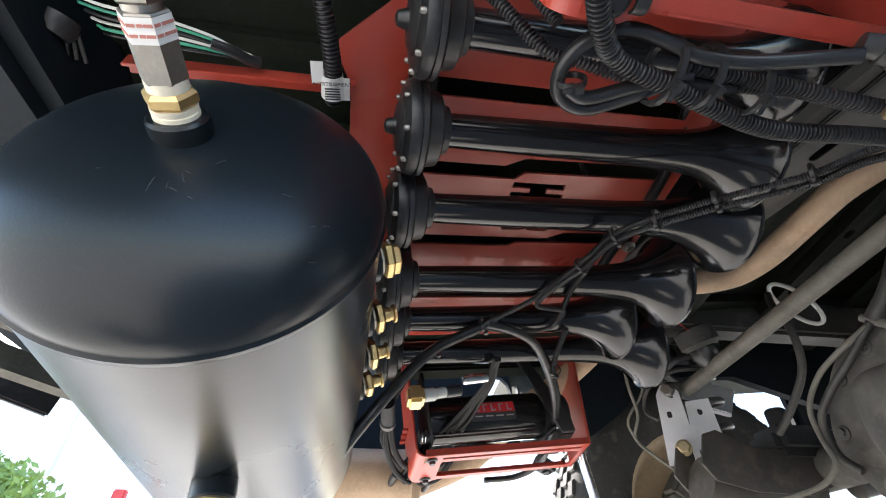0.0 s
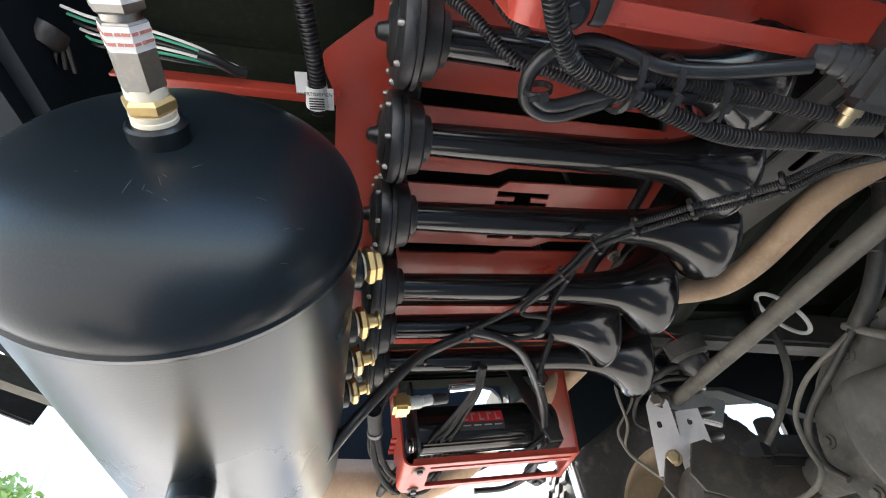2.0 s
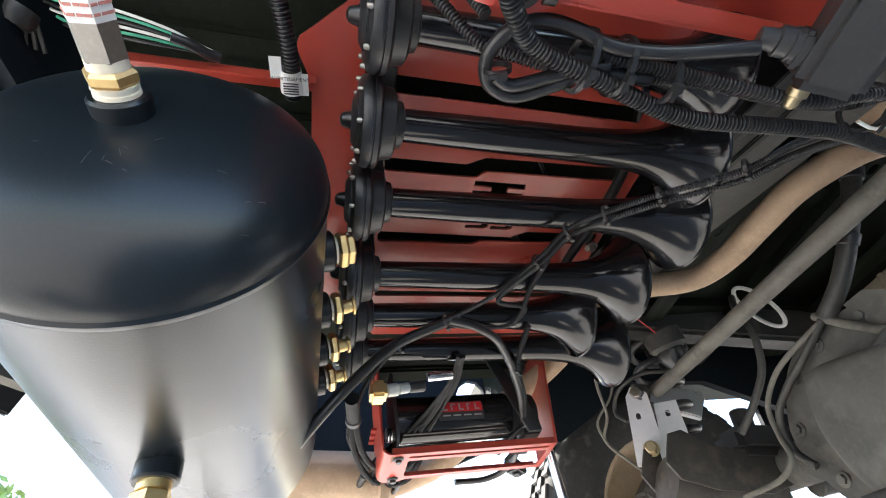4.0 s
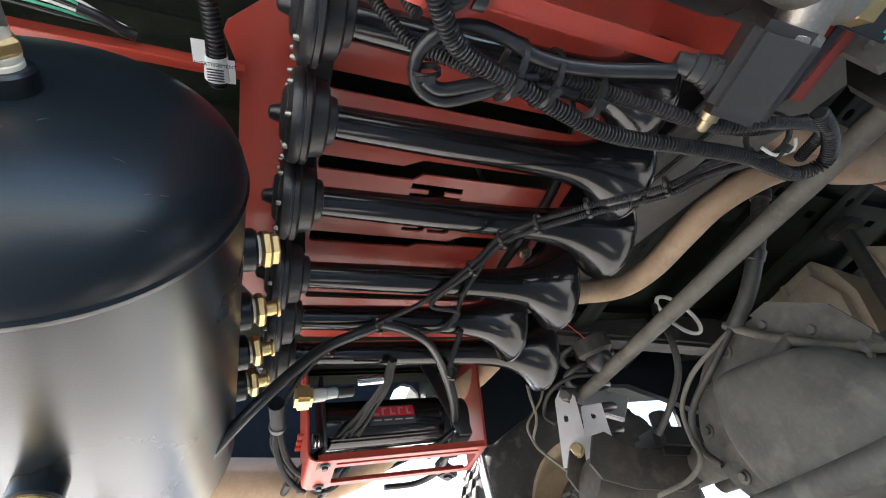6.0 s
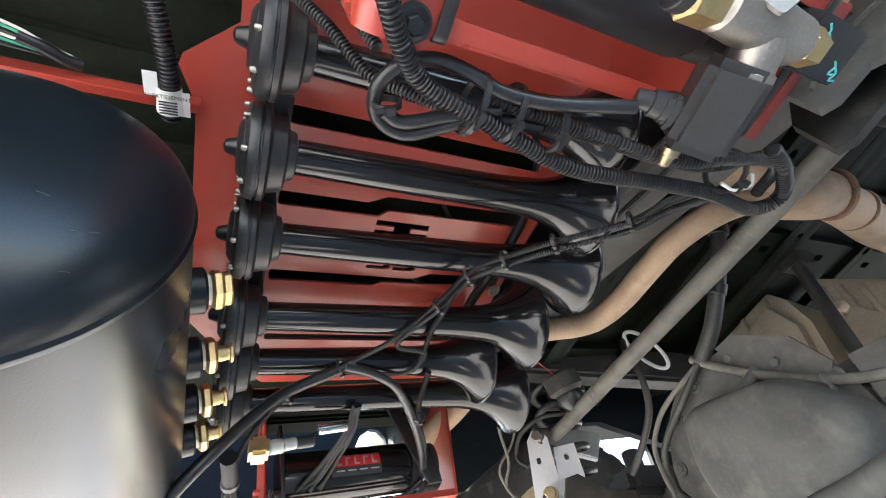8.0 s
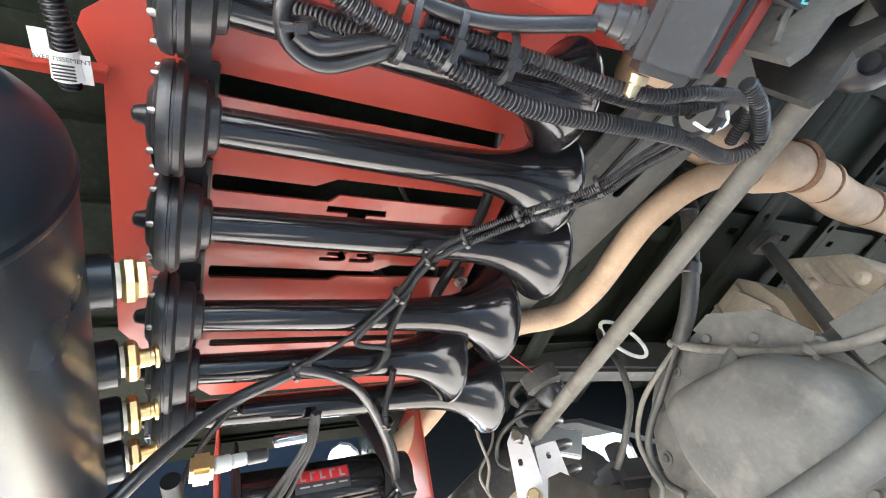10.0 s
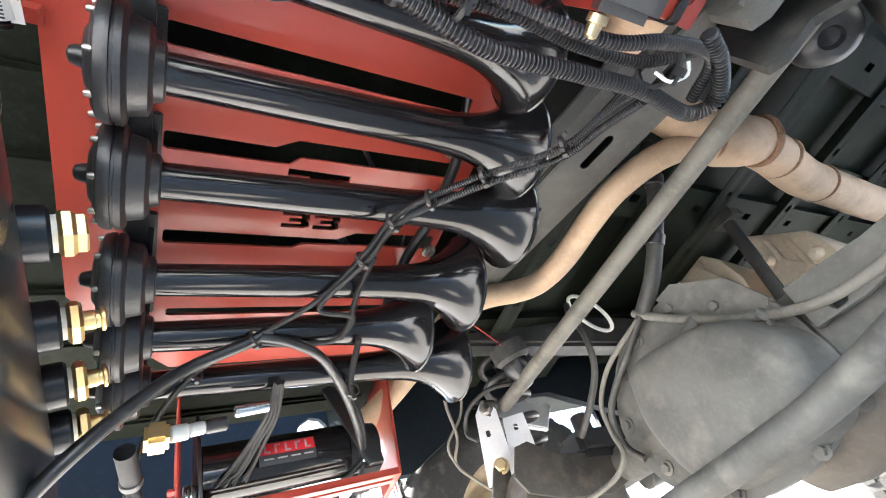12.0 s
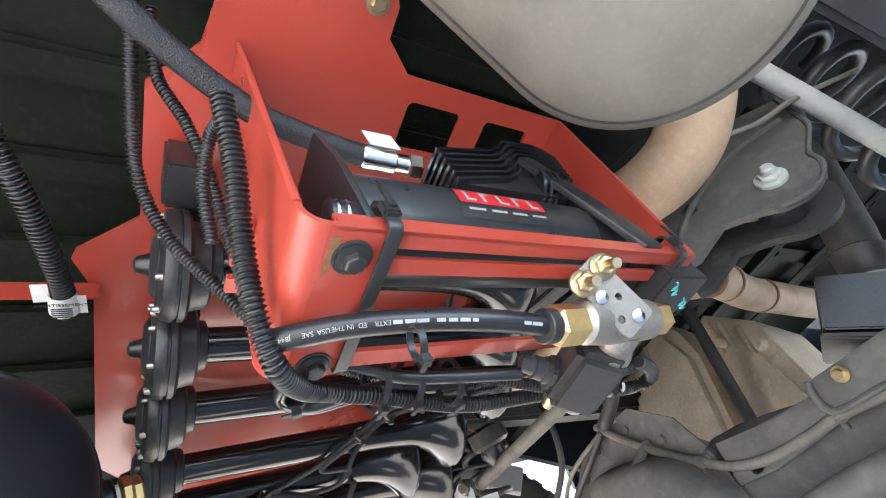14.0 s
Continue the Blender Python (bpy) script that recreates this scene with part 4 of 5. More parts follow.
part("edge_flange", hose([(0.060 * math.cos(radians(a)), 0.060 * math.sin(radians(a)), 0.0) for a in range(-110, 11, 20)] + [(0.082, 0.045, 0.0), (0.098, 0.075, 0.0), (0.112, 0.17, 0.0)], 0.004, 0.01, 8), CASTIRON, hanger, m=HG)
part("weld_ridge", hose([(-0.150, -0.02, 0.001), (-0.09, 0.045, 0.001), (0.0, 0.10, 0.001), (0.085, 0.115, 0.001)], 0.005, 0.01, 8), CASTIRON, hanger, m=HG)
part("washer", lathe([(0, 0.021), (0.005, 0.021), (0.006, 0.018)], 24, HG @ pose(0, 0, 0, 0, -90, 0)), SHOCK, hanger)
part("pivot_bolt", join(hexbar((0, 0, 0.005), (0, 0, 0.015), 0.0155), rod((0, 0, 0.015), (0, 0, 0.026), 0.009, 14, 0.002)), SHOCK, hanger, m=HG)

axbox = thing("shock_mount_box", "flat black welded box bracket on the axle tube", "bracket", T(1.0, 0.135, 0.60) @ pose(0, 0, 0, 28, 0, 30))
part("box", box(-0.07, 0.07, -0.045, 0.045, -0.045, 0.045, 0.003), MATTE, axbox)
part("lower_strap", join(box(-0.07, 0.09, -0.055, -0.047, -0.13, -0.03, 0.002), box(-0.07, 0.09, -0.055, 0.05, -0.06, -0.050, 0.003)), FRAME, axbox)
part("clamp_bolt", join(hexbar((0.0, -0.056, -0.075), (0.0, -0.07, -0.075), 0.011), rod((0.0, -0.07, -0.075), (0, -0.08, -0.075), 0.006)), GOLD, axbox)
damper = thing("shock_absorber", "dark dusty damper standing on the axle", "shock absorber")
part("body", lathe([(0, 0.03), (0.02, 0.042), (0.05, 0.045), (0.055, 0.038), (0.09, 0.040), (0.3, 0.036)], 24, aim((1.09, 0.10, 0.66), (1.13, 0.02, 0.95))), FRAME, damper)

# ---- exhaust ----
ex = thing("exhaust_pipe", "tan heat-stained exhaust pipe bending over the axle", "exhaust")
Z = 0.835
part("main_pipe", hose([(0.30, 1.28, 0.62), (0.46, 1.10, 0.70), (0.56, 0.95, 0.785), (0.61, 0.882, 0.822), (0.67, 0.842, Z - 0.005), (0.735, 0.818, Z - 0.005), (0.780, 0.780, Z - 0.005), (0.800, 0.700, Z - 0.005), (0.797, 0.585, Z - 0.005), (0.806, 0.495, Z), (0.86, 0.41, Z + 0.01), (0.95, 0.36, Z + 0.02), (1.02, 0.335, Z + 0.03)], 0.0275, 0.02, 28), EXHAUST, ex)
part("joint", lathe([(0, 0.033), (0.01, 0.040), (0.03, 0.052), (0.09, 0.053), (0.12, 0.050), (0.14, 0.046)], 28, aim((0.95, 0.358, 0.853), (1.13, 0.33, 0.865))), EXHAUST, ex, "swaged exhaust joint")
part("front_pipe", hose([(1.06, 0.34, 0.865), (1.18, 0.36, 0.87), (1.33, 0.395, 0.872), (1.5, 0.41, 0.875), (1.8, 0.43, 0.88), (2.6, 0.45, 0.90)], 0.046, 0.03, 24), EXHAUST, ex)
for cx, cy, cz in ((1.20, 0.362, 0.870), (1.40, 0.401, 0.873)):
    part("seam", lathe([(0, 0.045), (0.001, 0.0485), (0.006, 0.049), (0.007, 0.045)], 24, aim((cx, cy, cz), (cx + 0.13, cy + 0.025, cz + 0.002)), closed=False), EXHAUST, ex)
part("near_branch", hose([(0.97, 0.35, 0.868), (0.90, 0.345, 0.895), (0.80, 0.325, 0.930), (0.68, 0.265, 0.915), (0.615, 0.19, 0.825), (0.595, 0.085, 0.768), (0.607, 0.015, 0.775), (0.605, -0.042, 0.812), (0.598, -0.10, 0.88)], 0.047, 0.012, 28), EXHAUST, ex)
for p, q, r in (((0.955, 0.357, 0.854), (0.975, 0.352, 0.856), 0.0415), ((1.085, 0.3375, 0.8625), (1.100, 0.335, 0.8635), 0.0545), ((1.195, 0.3615, 0.8698), (1.210, 0.364, 0.8702), 0.0478), ((1.395, 0.400, 0.8729), (1.412, 0.403, 0.8732), 0.0478)):
    part("rust_band", rod(p, q, r, 32, 0.003), RUSTBAND, ex, "dark rusty weld band")
muff = thing("muffler", "dusty grey oval muffler with a rolled end seam", "muffler")
MF = aim((0.298, -0.151, 0.675), (0.484, -0.143, 0.925))
part("body", lathe([(-0.0166, 0.0064), (-0.0154, 0.0512), (-0.0109, 0.0864), (-0.0038, 0.1120), (0.0013, 0.1203), (0.0064, 0.1242), (0.0128, 0.1229), (0.0154, 0.1190), (0.0384, 0.1088), (0.0512, 0.0640), (0.0544, 0.0192)], 64, MF, 1.0), MUFFLER, muff)
part("end_seam", lathe([(-0.0037, 0.1139), (-0.0035, 0.1155), (-0.0030, 0.1165)], 64, MF, 1.0, closed=False), FRAME, muff)
muff2 = thing("muffler", "rust-tinted muffler on the far side of the car", "muffler")
for part_name in ("body", "end_seam"):
    for ob in [o for o in muff.children if o.name.split(".")[0] == part_name]:
        for v in ob.data.vertices:
            q = MF.inverted() @ v.co
            away = MF.to_3x3().inverted() @ Vector((-0.778, -0.227, 0.586))
            away.x = 0.0
            away.normalize()
            if q.dot(away) > 0.0005:
                v.co = MF @ (q + away * 0.20)
MF2 = aim((0.10, 1.30, 0.47), (-0.45, 1.28, 0.46))
part("body", lathe([(0, 0.03), (0.01, 0.09), (0.025, 0.105), (0.03, 0.11), (0.036, 0.105), (0.42, 0.105), (0.44, 0.08), (0.45, 0.03)], 40, MF2, 0.8), EXHAUST, muff2)
part("inlet", hose([(0.32, 1.27, 0.61), (0.22, 1.30, 0.53), (0.08, 1.30, 0.47)], 0.031, 0.02, 20), EXHAUST, muff2)

# ---- fuel tank shield ----
STRUT = ((1.50, 0.662, 1.03), (1.50, 0.704, 0.60))
fs = thing("fuel_tank_shield", "beige dusty pressed shield with stiffening ribs round the fuel tank", "heat shield")
FS = Matrix(((0, 0.2425, 0.9701, 1.65), (1, 0, 0, 0), (0, 0.9701, -0.2425, 1.0), (0, 0, 0, 1)))


def upright(points):
    """Places across and up the car, laid on the shield's leaning plane."""
    return [(y, (z - 1.0) * 1.031) for y, z in points]


def swage(name, y0, z0, y1, z1, r):
    part(name, hose([(*upright([(y0, z0)])[0], 0.0), (*upright([((y0 + y1) / 2, (z0 + z1) / 2)])[0], -0.002), (*upright([(y1, z1)])[0], 0.0)], r, 0.02, 10), SHIELD, fs, m=FS)


part("rear_panel", slab(upright([(0.80, 0.55), (1.32, 0.55), (1.34, 1.00), (1.05, 1.16), (0.93, 1.17), (0.84, 1.05), (0.80, 0.93)]), [], 0.0, 0.22, 0.012), SHIELD, fs, m=FS)
part("raised_panel", slab(upright([(0.825, 0.55), (1.25, 0.55), (1.20, 0.90), (1.06, 0.93), (0.99, 1.03), (0.90, 1.06), (0.83, 0.93)]), [], -0.028, 0.01, 0.012), SHIELD, fs, m=FS)
part("side_panel", slab(upright([(0.775, 0.50), (0.755, 1.02), (0.72, 1.045), (0.565, 0.91), (0.515, 0.70), (0.47, 0.50)]), [], 0.0, 0.22, 0.012), SHIELD, fs, m=FS)
part("raised_panel", slab(upright([(0.745, 0.50), (0.735, 0.86), (0.66, 0.88), (0.60, 0.80), (0.55, 0.65), (0.53, 0.50)]), [], -0.016, 0.01, 0.008), SHIELD, fs, m=FS)
for y0, z0, y1, z1 in ((0.91, 1.10, 0.87, 0.62), (1.02, 1.10, 0.98, 0.62), (0.72, 1.0, 0.69, 0.55), (0.675, 0.97, 0.645, 0.55), (0.625, 0.93, 0.60, 0.55), (0.83, 0.80, 1.2, 0.80), (0.535, 0.66, 0.755, 0.67), (0.56, 0.77, 0.75, 0.78), (0.84, 0.71, 1.24, 0.71), (0.84, 0.89, 1.14, 0.885), (0.86, 0.98, 1.01, 0.975), (1.11, 0.64, 1.13, 0.88)):
    swage("rib", y0, z0, y1, z1, 0.010)
for y, z in ((0.70, 0.91), (0.585, 0.83), (0.62, 0.72), (0.72, 0.76), (1.10, 0.86)):
    part("dimple", lathe([(-0.016, 0.004), (-0.015, 0.012), (-0.004, 0.020), (0.004, 0.022)], 16, FS @ T(*upright([(y, z)])[0], -0.004) @ pose(0, 0, 0, 0, -90, 0)), SHIELD, fs)
strap = thing("tank_strap", "dark steel strut crossing behind the fuel tank shield", "strut")
part("strut", join(rod(STRUT[0], STRUT[1], 0.019, 14, 0.003), box(-0.03, 0.03, -0.04, 0.04, -0.01, 0.02, 0.004, T(*STRUT[0]))), FRAME, strap)


# ---- wheels ----
def wheel(x, y, z, r, side, steer=0):
    w = thing("wheel", "dusty off-road wheel with a chunky tyre", "wheel", pose(x, y, z, 0, 0, steer), "wheels")
    A = pose(0, 0, 0, 0, 0, 90 * side)
    part("tyre", lathe([(0.0, r * 0.60), (-0.02, r * 0.66), (-0.03, r * 0.85), (-0.01, r * 0.95), (0.02, r), (0.23, r), (0.26, r * 0.95), (0.28, r * 0.85), (0.27, r * 0.66), (0.25, r * 0.60)], 56, A, closed=False), TYRE, w)
    blocks = [box(x0, x0 + 0.045, -0.024, 0.024, r - 0.004, r + 0.010, 0.003, A @ pose(0, 0, 0, 360 * (k + 0.5 * (j % 2)) / 36, 0, 0)) for k in range(36) for j, x0 in enumerate((0.02, 0.075, 0.13, 0.185))]
    part("tread", join(*blocks), TYRE, w, smooth=False)
    part("rim", lathe([(0.0, r * 0.62), (0.005, r * 0.58), (0.03, r * 0.55), (0.12, r * 0.52), (0.16, r * 0.45), (0.165, r * 0.2)], 40, A, closed=False), RIM, w)
    part("brake_drum", lathe([(-0.03, 0.02), (-0.03, 0.10), (-0.02, 0.135), (0.05, 0.14), (0.06, 0.10)], 32, A), FRAME, w, "dark brake backing plate")
    part("caliper", box(-0.05, 0.03, -0.05, 0.05, 0.07, 0.15, 0.012, A @ pose(0, 0, 0, -50, 0, 0)), CASTIRON, w)
    return w


wheel(1.03, 1.52, 0.45, 0.43, 1)
wheel(1.03, -0.36, 0.45, 0.43, -1)
wheel(3.05, 1.26, 0.45, 0.43, 1, 8)

# ---- valve and its bracket under the tray ----
valve = thing("solenoid_valve", "cast steel solenoid valve with black coil and brass fittings", "valve", RIG)
part("body", lathe([(0.208, 0.013), (0.212, 0.017), (0.236, 0.0185), (0.270, 0.0185), (0.294, 0.017), (0.298, 0.013)], 24, T(0, -0.279, -0.345)), CASTALU, valve)
part("boss", lathe([(0.0, 0.017), (0.022, 0.017), (0.024, 0.019), (0.032, 0.019)], 24, aim((0.262, -0.275, -0.348), (0.268, -0.23, -0.352))), CASTALU, valve)
part("inlet_hex", hexbar((0.182, -0.277, -0.345), (0.210, -0.278, -0.345), 0.0160), BRASS, valve)
part("inlet_collar", rod((0.172, -0.277, -0.345), (0.183, -0.277, -0.345), 0.0128, 20, 0.001), MATTE, valve)
part("outlet_hex", hexbar((0.298, -0.279, -0.345), (0.318, -0.280, -0.345), 0.0145), BRASS, valve)
CO = Matrix.Translation((0.256, -0.224, -0.350)) @ pose(0, 0, 0, 0, 0, -3) @ pose(0, 0, 0, 0, 30, 0) @ Matrix.Diagonal((0.88, 0.92, 0.88, 1))
part("coil", box(-0.026, 0.026, -0.034, 0.040, -0.023, 0.023, 0.007, CO), COIL, valve, "square black coil housing")
part("coil_nut", lathe([(0, 0.0082), (0.006, 0.0085), (0.007, 0.0062), (0.015, 0.0055), (0.017, 0.003)], 14, CO @ T(-0.012, 0.042, 0.0) @ pose(0, 0, 0, 0, 0, 90)), GOLD, valve)
part("coil_plug", join(lathe([(0, 0.013), (0.014, 0.013), (0.015, 0.0115), (0.024, 0.0115), (0.025, 0.009), (0.038, 0.0075)], 16, CO @ T(-0.024, 0.014, 0) @ pose(0, 0, 0, 0, 0, 180)), box(-0.036, -0.025, 0.001, 0.029, -0.013, 0.013, 0.003, CO)), COIL, valve, "black cable gland on the coil")
MZ = Vector((-0.453, -0.701, -0.551)).normalized()
MX = Vector((0.567, 0.251, -0.785))
MX = (MX - MZ * MX.dot(MZ)).normalized()
MP = Matrix.Translation((0.230, -0.303, -0.341)) @ Matrix((MX, MZ.cross(MX), MZ)).transposed().to_4x4()
part("mount_plate", slab(rrect(-0.030, 0.032, -0.015, 0.015, 0.004), [rrect(0.002, 0.008, 0.001, 0.006, 0.0025), rrect(0.015, 0.021, -0.011, -0.005, 0.0025)], -0.0015, 0.0015), PLATESTEEL, valve, "flat steel mounting plate", m=MP)
for u, v in ((-0.021, -0.010), (-0.019, 0.011)):
    part("flange_bolt", join(lathe([(0, 0.0105), (0.003, 0.0105), (0.005, 0.008)], 18, T(u, v, 0.0016) @ pose(0, 0, 0, 0, -90, 0)), hexbar((u, v, 0.005), (u, v, 0.012), 0.0078), rod((u, v, 0.012), (u + 0.002, v, 0.024), 0.0040, 10)), GOLD, valve, "yellow zinc flange bolt", m=MP)
for u, v in ((-0.004, -0.007), (0.025, 0.003)):
    part("screw", lathe([(0, 0.0055), (0.002, 0.005), (0.003, 0.002)], 14, T(u, v, 0.0016) @ pose(0, 0, 0, 0, -90, 0)), CHROME, valve, m=MP)
blk = thing("relay_bracket", "black painted bracket with teal chalk marks at the tray's end", "bracket", RIG)
part("block", box(0.338, 0.402, -0.308, -0.264, -0.322, -0.290, 0.002), MATTE, blk)
for k, (u, v) in enumerate(((0.350, -0.296), (0.356, -0.290), (0.384, -0.276), (0.390, -0.272))):
    part("chalk_mark", hose([(u, v - 0.006, -0.3225), (u + 0.005, v - 0.002, -0.3225), (u + 0.002, v + 0.004, -0.3225), (u + 0.009, v + 0.003, -0.3225)], 0.0009, 0.002, 6), TEALINK, blk)

# ---- air hose with its printed line ----
ah = thing("air_hose", "black plastic air hose with white printing, feeding the valve", "hose", RIG)
HP = [(0.001, -0.236, -0.309), (0.006, -0.242, -0.312), (0.0415, -0.258, -0.319), (0.086, -0.269, -0.327), (0.128, -0.276, -0.336), (0.176, -0.278, -0.345)]
part("hose", hose(HP, 0.0078, 0.006, 16), RUBBER, ah)
HS = spline(HP, 0.001)


def print_pose(u, r):
    """On the hose's skin at the place u along the rig, facing down and out, upside down."""
    k = min(range(3, len(HS) - 3), key=lambda i: abs(HS[i].x - u))
    x = (HS[k - 3] - HS[k + 3]).normalized()
    z = Vector((-0.10, -0.70, -0.70))
    z = (z - x * z.dot(x)).normalized()
    return Matrix.Translation(HS[k] + z * r) @ Matrix((x, z.cross(x), z)).transposed().to_4x4()


for text, u in (("J844", 0.0075), ("SAE", 0.0190), ("USA", 0.0275), ("THE", 0.0345), ("IN", 0.0410), ("ED", 0.0475), ("EXTR", 0.0590)):
    words(text, 0.0042, WHITEINK, print_pose(u, 0.0079), ah)
for u, w in ((0.068, 0.0030), (0.0755, 0.0035), (0.0835, 0.0040), (0.095, 0.0030), (0.102, 0.0030), (0.110, 0.0035), (0.117, 0.0020), (0.155, 0.0030), (0.163, 0.0040)):
    part("print_bar", box(-w, w, -0.0012, 0.0012, 0, 0.0002, 0), WHITEINK, ah, m=print_pose(u, 0.0079))

# ---- corrugated looms and cables ----
def run(name, label, bm, material=RUBBER, m=RIG, group="wiring looms"):
    o = thing(name, label, "cable", m, group)
    part("conduit" if name == "wiring_loom" else "sheath", bm, material, o)
    return o


L1 = "thick black corrugated wiring loom"
run("wiring_loom", L1 + " curling round the tray", loom([(-0.030, -0.335, -0.19), (-0.022, -0.307, -0.225), (-0.016, -0.272, -0.268), (-0.010, -0.252, -0.302), (0.004, -0.228, -0.324), (0.028, -0.194, -0.314), (0.056, -0.171, -0.303), (0.107, -0.158, -0.304), (0.141, -0.149, -0.307), (0.200, -0.139, -0.312),
    (0.283, -0.144, -0.317), (0.350, -0.148, -0.322), (0.415, -0.143, -0.327), (0.434, -0.164, -0.332), (0.405, -0.190, -0.335), (0.371, -0.204, -0.335)], 0.0076))
run("wiring_loom", L1 + " running below the horns", loom([(-0.082, -0.36, -0.05), (-0.080, -0.309, -0.08), (-0.072, -0.229, -0.11), (-0.046, -0.190, -0.15), (-0.004, -0.172, -0.20), (0.032, -0.151, -0.236), (0.057, -0.150, -0.251), (0.088, -0.149, -0.267), (0.119, -0.152, -0.280), (0.164, -0.160, -0.290), (0.218, -0.164, -0.296), (0.284, -0.161, -0.300), (0.349, -0.167, -0.306), (0.401, -0.191, -0.310)], 0.0058, 0.0034))
run("wiring_loom", "black corrugated loom looping back above the valve", loom([(0.434, -0.155, -0.31), (0.400, -0.191, -0.328), (0.333, -0.187, -0.335), (0.279, -0.172, -0.330), (0.20, -0.170, -0.306), (0.15, -0.170, -0.300), (0.11, -0.172, -0.296)], 0.0060, 0.0034))
run("wiring_loom", "black corrugated loom behind the tray wall", loom([(-0.070, -0.34, -0.05), (-0.063, -0.300, -0.08), (-0.041, -0.276, -0.11), (-0.021, -0.244, -0.14), (-0.008, -0.215, -0.17), (0.004, -0.196, -0.21), (0.03, -0.175, -0.25)], 0.0055, 0.0034))
run("wiring_loom", "short black corrugated loom beside the tray wall", loom([(-0.022, -0.31, -0.16), (-0.028, -0.285, -0.15), (-0.030, -0.255, -0.17), (-0.022, -0.225, -0.20)], 0.0055, 0.0034))
run("power_cable", "smooth black cable looped back on itself", hose([(0.208, -0.203, -0.330), (0.153, -0.185, -0.312), (0.114, -0.181, -0.304), (0.087, -0.186, -0.297), (0.062, -0.187, -0.290), (0.040, -0.177, -0.286), (0.028, -0.155, -0.284), (0.035, -0.134, -0.281), (0.057, -0.127, -0.284), (0.084, -0.141, -0.289), (0.110, -0.157, -0.295), (0.158, -0.161, -0.300)], 0.0054, 0.005), RUBBER)
run("power_cable", "smooth black cable looped back on itself", hose([(0.12, -0.166, -0.298), (0.084, -0.152, -0.293), (0.052, -0.138, -0.290), (0.037, -0.142, -0.287)], 0.0054, 0.005), RUBBER)
DL = [(0.365, -0.150, -0.31), (0.389, -0.106, -0.261), (0.388, -0.054, -0.228), (0.316, 0.020, -0.190), (0.264, 0.100, -0.150), (0.247, 0.176, -0.132), (0.203, 0.269, -0.124), (0.125, 0.344, -0.122), (0.059, 0.401, -0.125)]
run("wiring_loom", "thin black corrugated loom crossing the horns", loom(DL + [(0.013, 0.488, -0.135), (-0.008, 0.563, -0.15), (-0.015, 0.661, -0.163), (0.036, 0.790, -0.17)], 0.0046, 0.0030))
run("wiring_loom", "thin black corrugated loom tied beside another", loom([(u + 0.004, v + 0.010, w - 0.004) for u, v, w in DL[0:7]] + [(0.262, 0.300, -0.128), (0.254, 0.345, -0.128)], 0.0046, 0.0032))
run("wiring_loom", "thin black corrugated loom along the horns", loom([(0.121, 0.340, -0.128), (0.184, 0.350, -0.13), (0.254, 0.340, -0.128), (0.258, 0.249, -0.126), (0.263, 0.183, -0.130)], 0.0046, 0.0032))
run("wiring_loom", "thin black loom hanging before the far compressor", loom([(0.284, 0.346, -0.13), (0.297, 0.457, -0.138), (0.347, 0.571, -0.145), (0.394, 0.735, -0.152), (0.379, 0.830, -0.16)], 0.0055, 0.0034))
run("wiring_loom", "black loom curving under the far compressor", loom([(-0.014, 0.546, -0.17), (0.014, 0.699, -0.17), (0.056, 0.789, -0.17), (0.116, 0.800, -0.17), (0.152, 0.730, -0.17), (0.252, 0.730, -0.17), (0.327, 0.714, -0.17), (0.37, 0.66, -0.16)], 0.0066, 0.0038))
run("air_line", "thick smooth black air line passing below the tank", hose([(0.150, 0.330, -0.118), (0.122, 0.342, -0.128), (0.050, 0.354, -0.155), (-0.001, 0.352, -0.198), (-0.071, 0.361, -0.27), (-0.140, 0.421, -0.33), (-0.22, 0.53, -0.38)], 0.0085, 0.008, 14), RUBBER, group="air lines")
run("air_line", "smooth black air line looping before the far compressor", hose([(0.135, 0.335, -0.125), (0.181, 0.345, -0.132), (0.241, 0.390, -0.138), (0.321, 0.531, -0.145), (0.379, 0.689, -0.150), (0.405, 0.86, -0.154), (0.36, 0.93, -0.158), (0.27, 0.93, -0.16)], 0.0075, 0.01, 12), RUBBER, group="air lines")
for k in range(7):
    j = (0.0, 0.9, -0.5, 0.4, -0.9, 0.6, -0.2)[k]
    e, g = 0.009 * (k - 3) + 0.006 * j, 0.015 * (k - 3)
    run("thin_wire", "thin black wire fanning across the far compressor", hose([(0.176 + 0.2 * e, 0.43, -0.132 - 0.004 * j), (0.174 + 0.3 * e, 0.505, -0.142 + 0.006 * j), (0.149 + 0.6 * e, 0.613 + 0.008 * j, -0.148 - 0.006 * j), (0.1255 + e, 0.677 - 0.010 * j, -0.155 + 0.005 * j), (0.093 + g, 0.764 + 0.012 * j, -0.162), (0.076 + g, 0.835 + 0.006 * k, -0.163)], 0.0034, 0.012, 8), DULLBLACK, group="thin wires")
    if k % 2 == 0:
        cn = thing("wire_connector", "black crimped connector at the end of a thin wire", "connector", RIG @ T(0.076 + g, 0.835 + 0.006 * k, -0.163), "wire connectors")
        part("sleeve", rod((0, 0, 0), (-0.008, 0.045, -0.004), 0.0085, 12, 0.002), MATTE, cn)
        part("tip", rod((-0.008, 0.045, -0.004), (-0.011, 0.062, -0.006), 0.0065, 10, 0.002), COIL, cn)
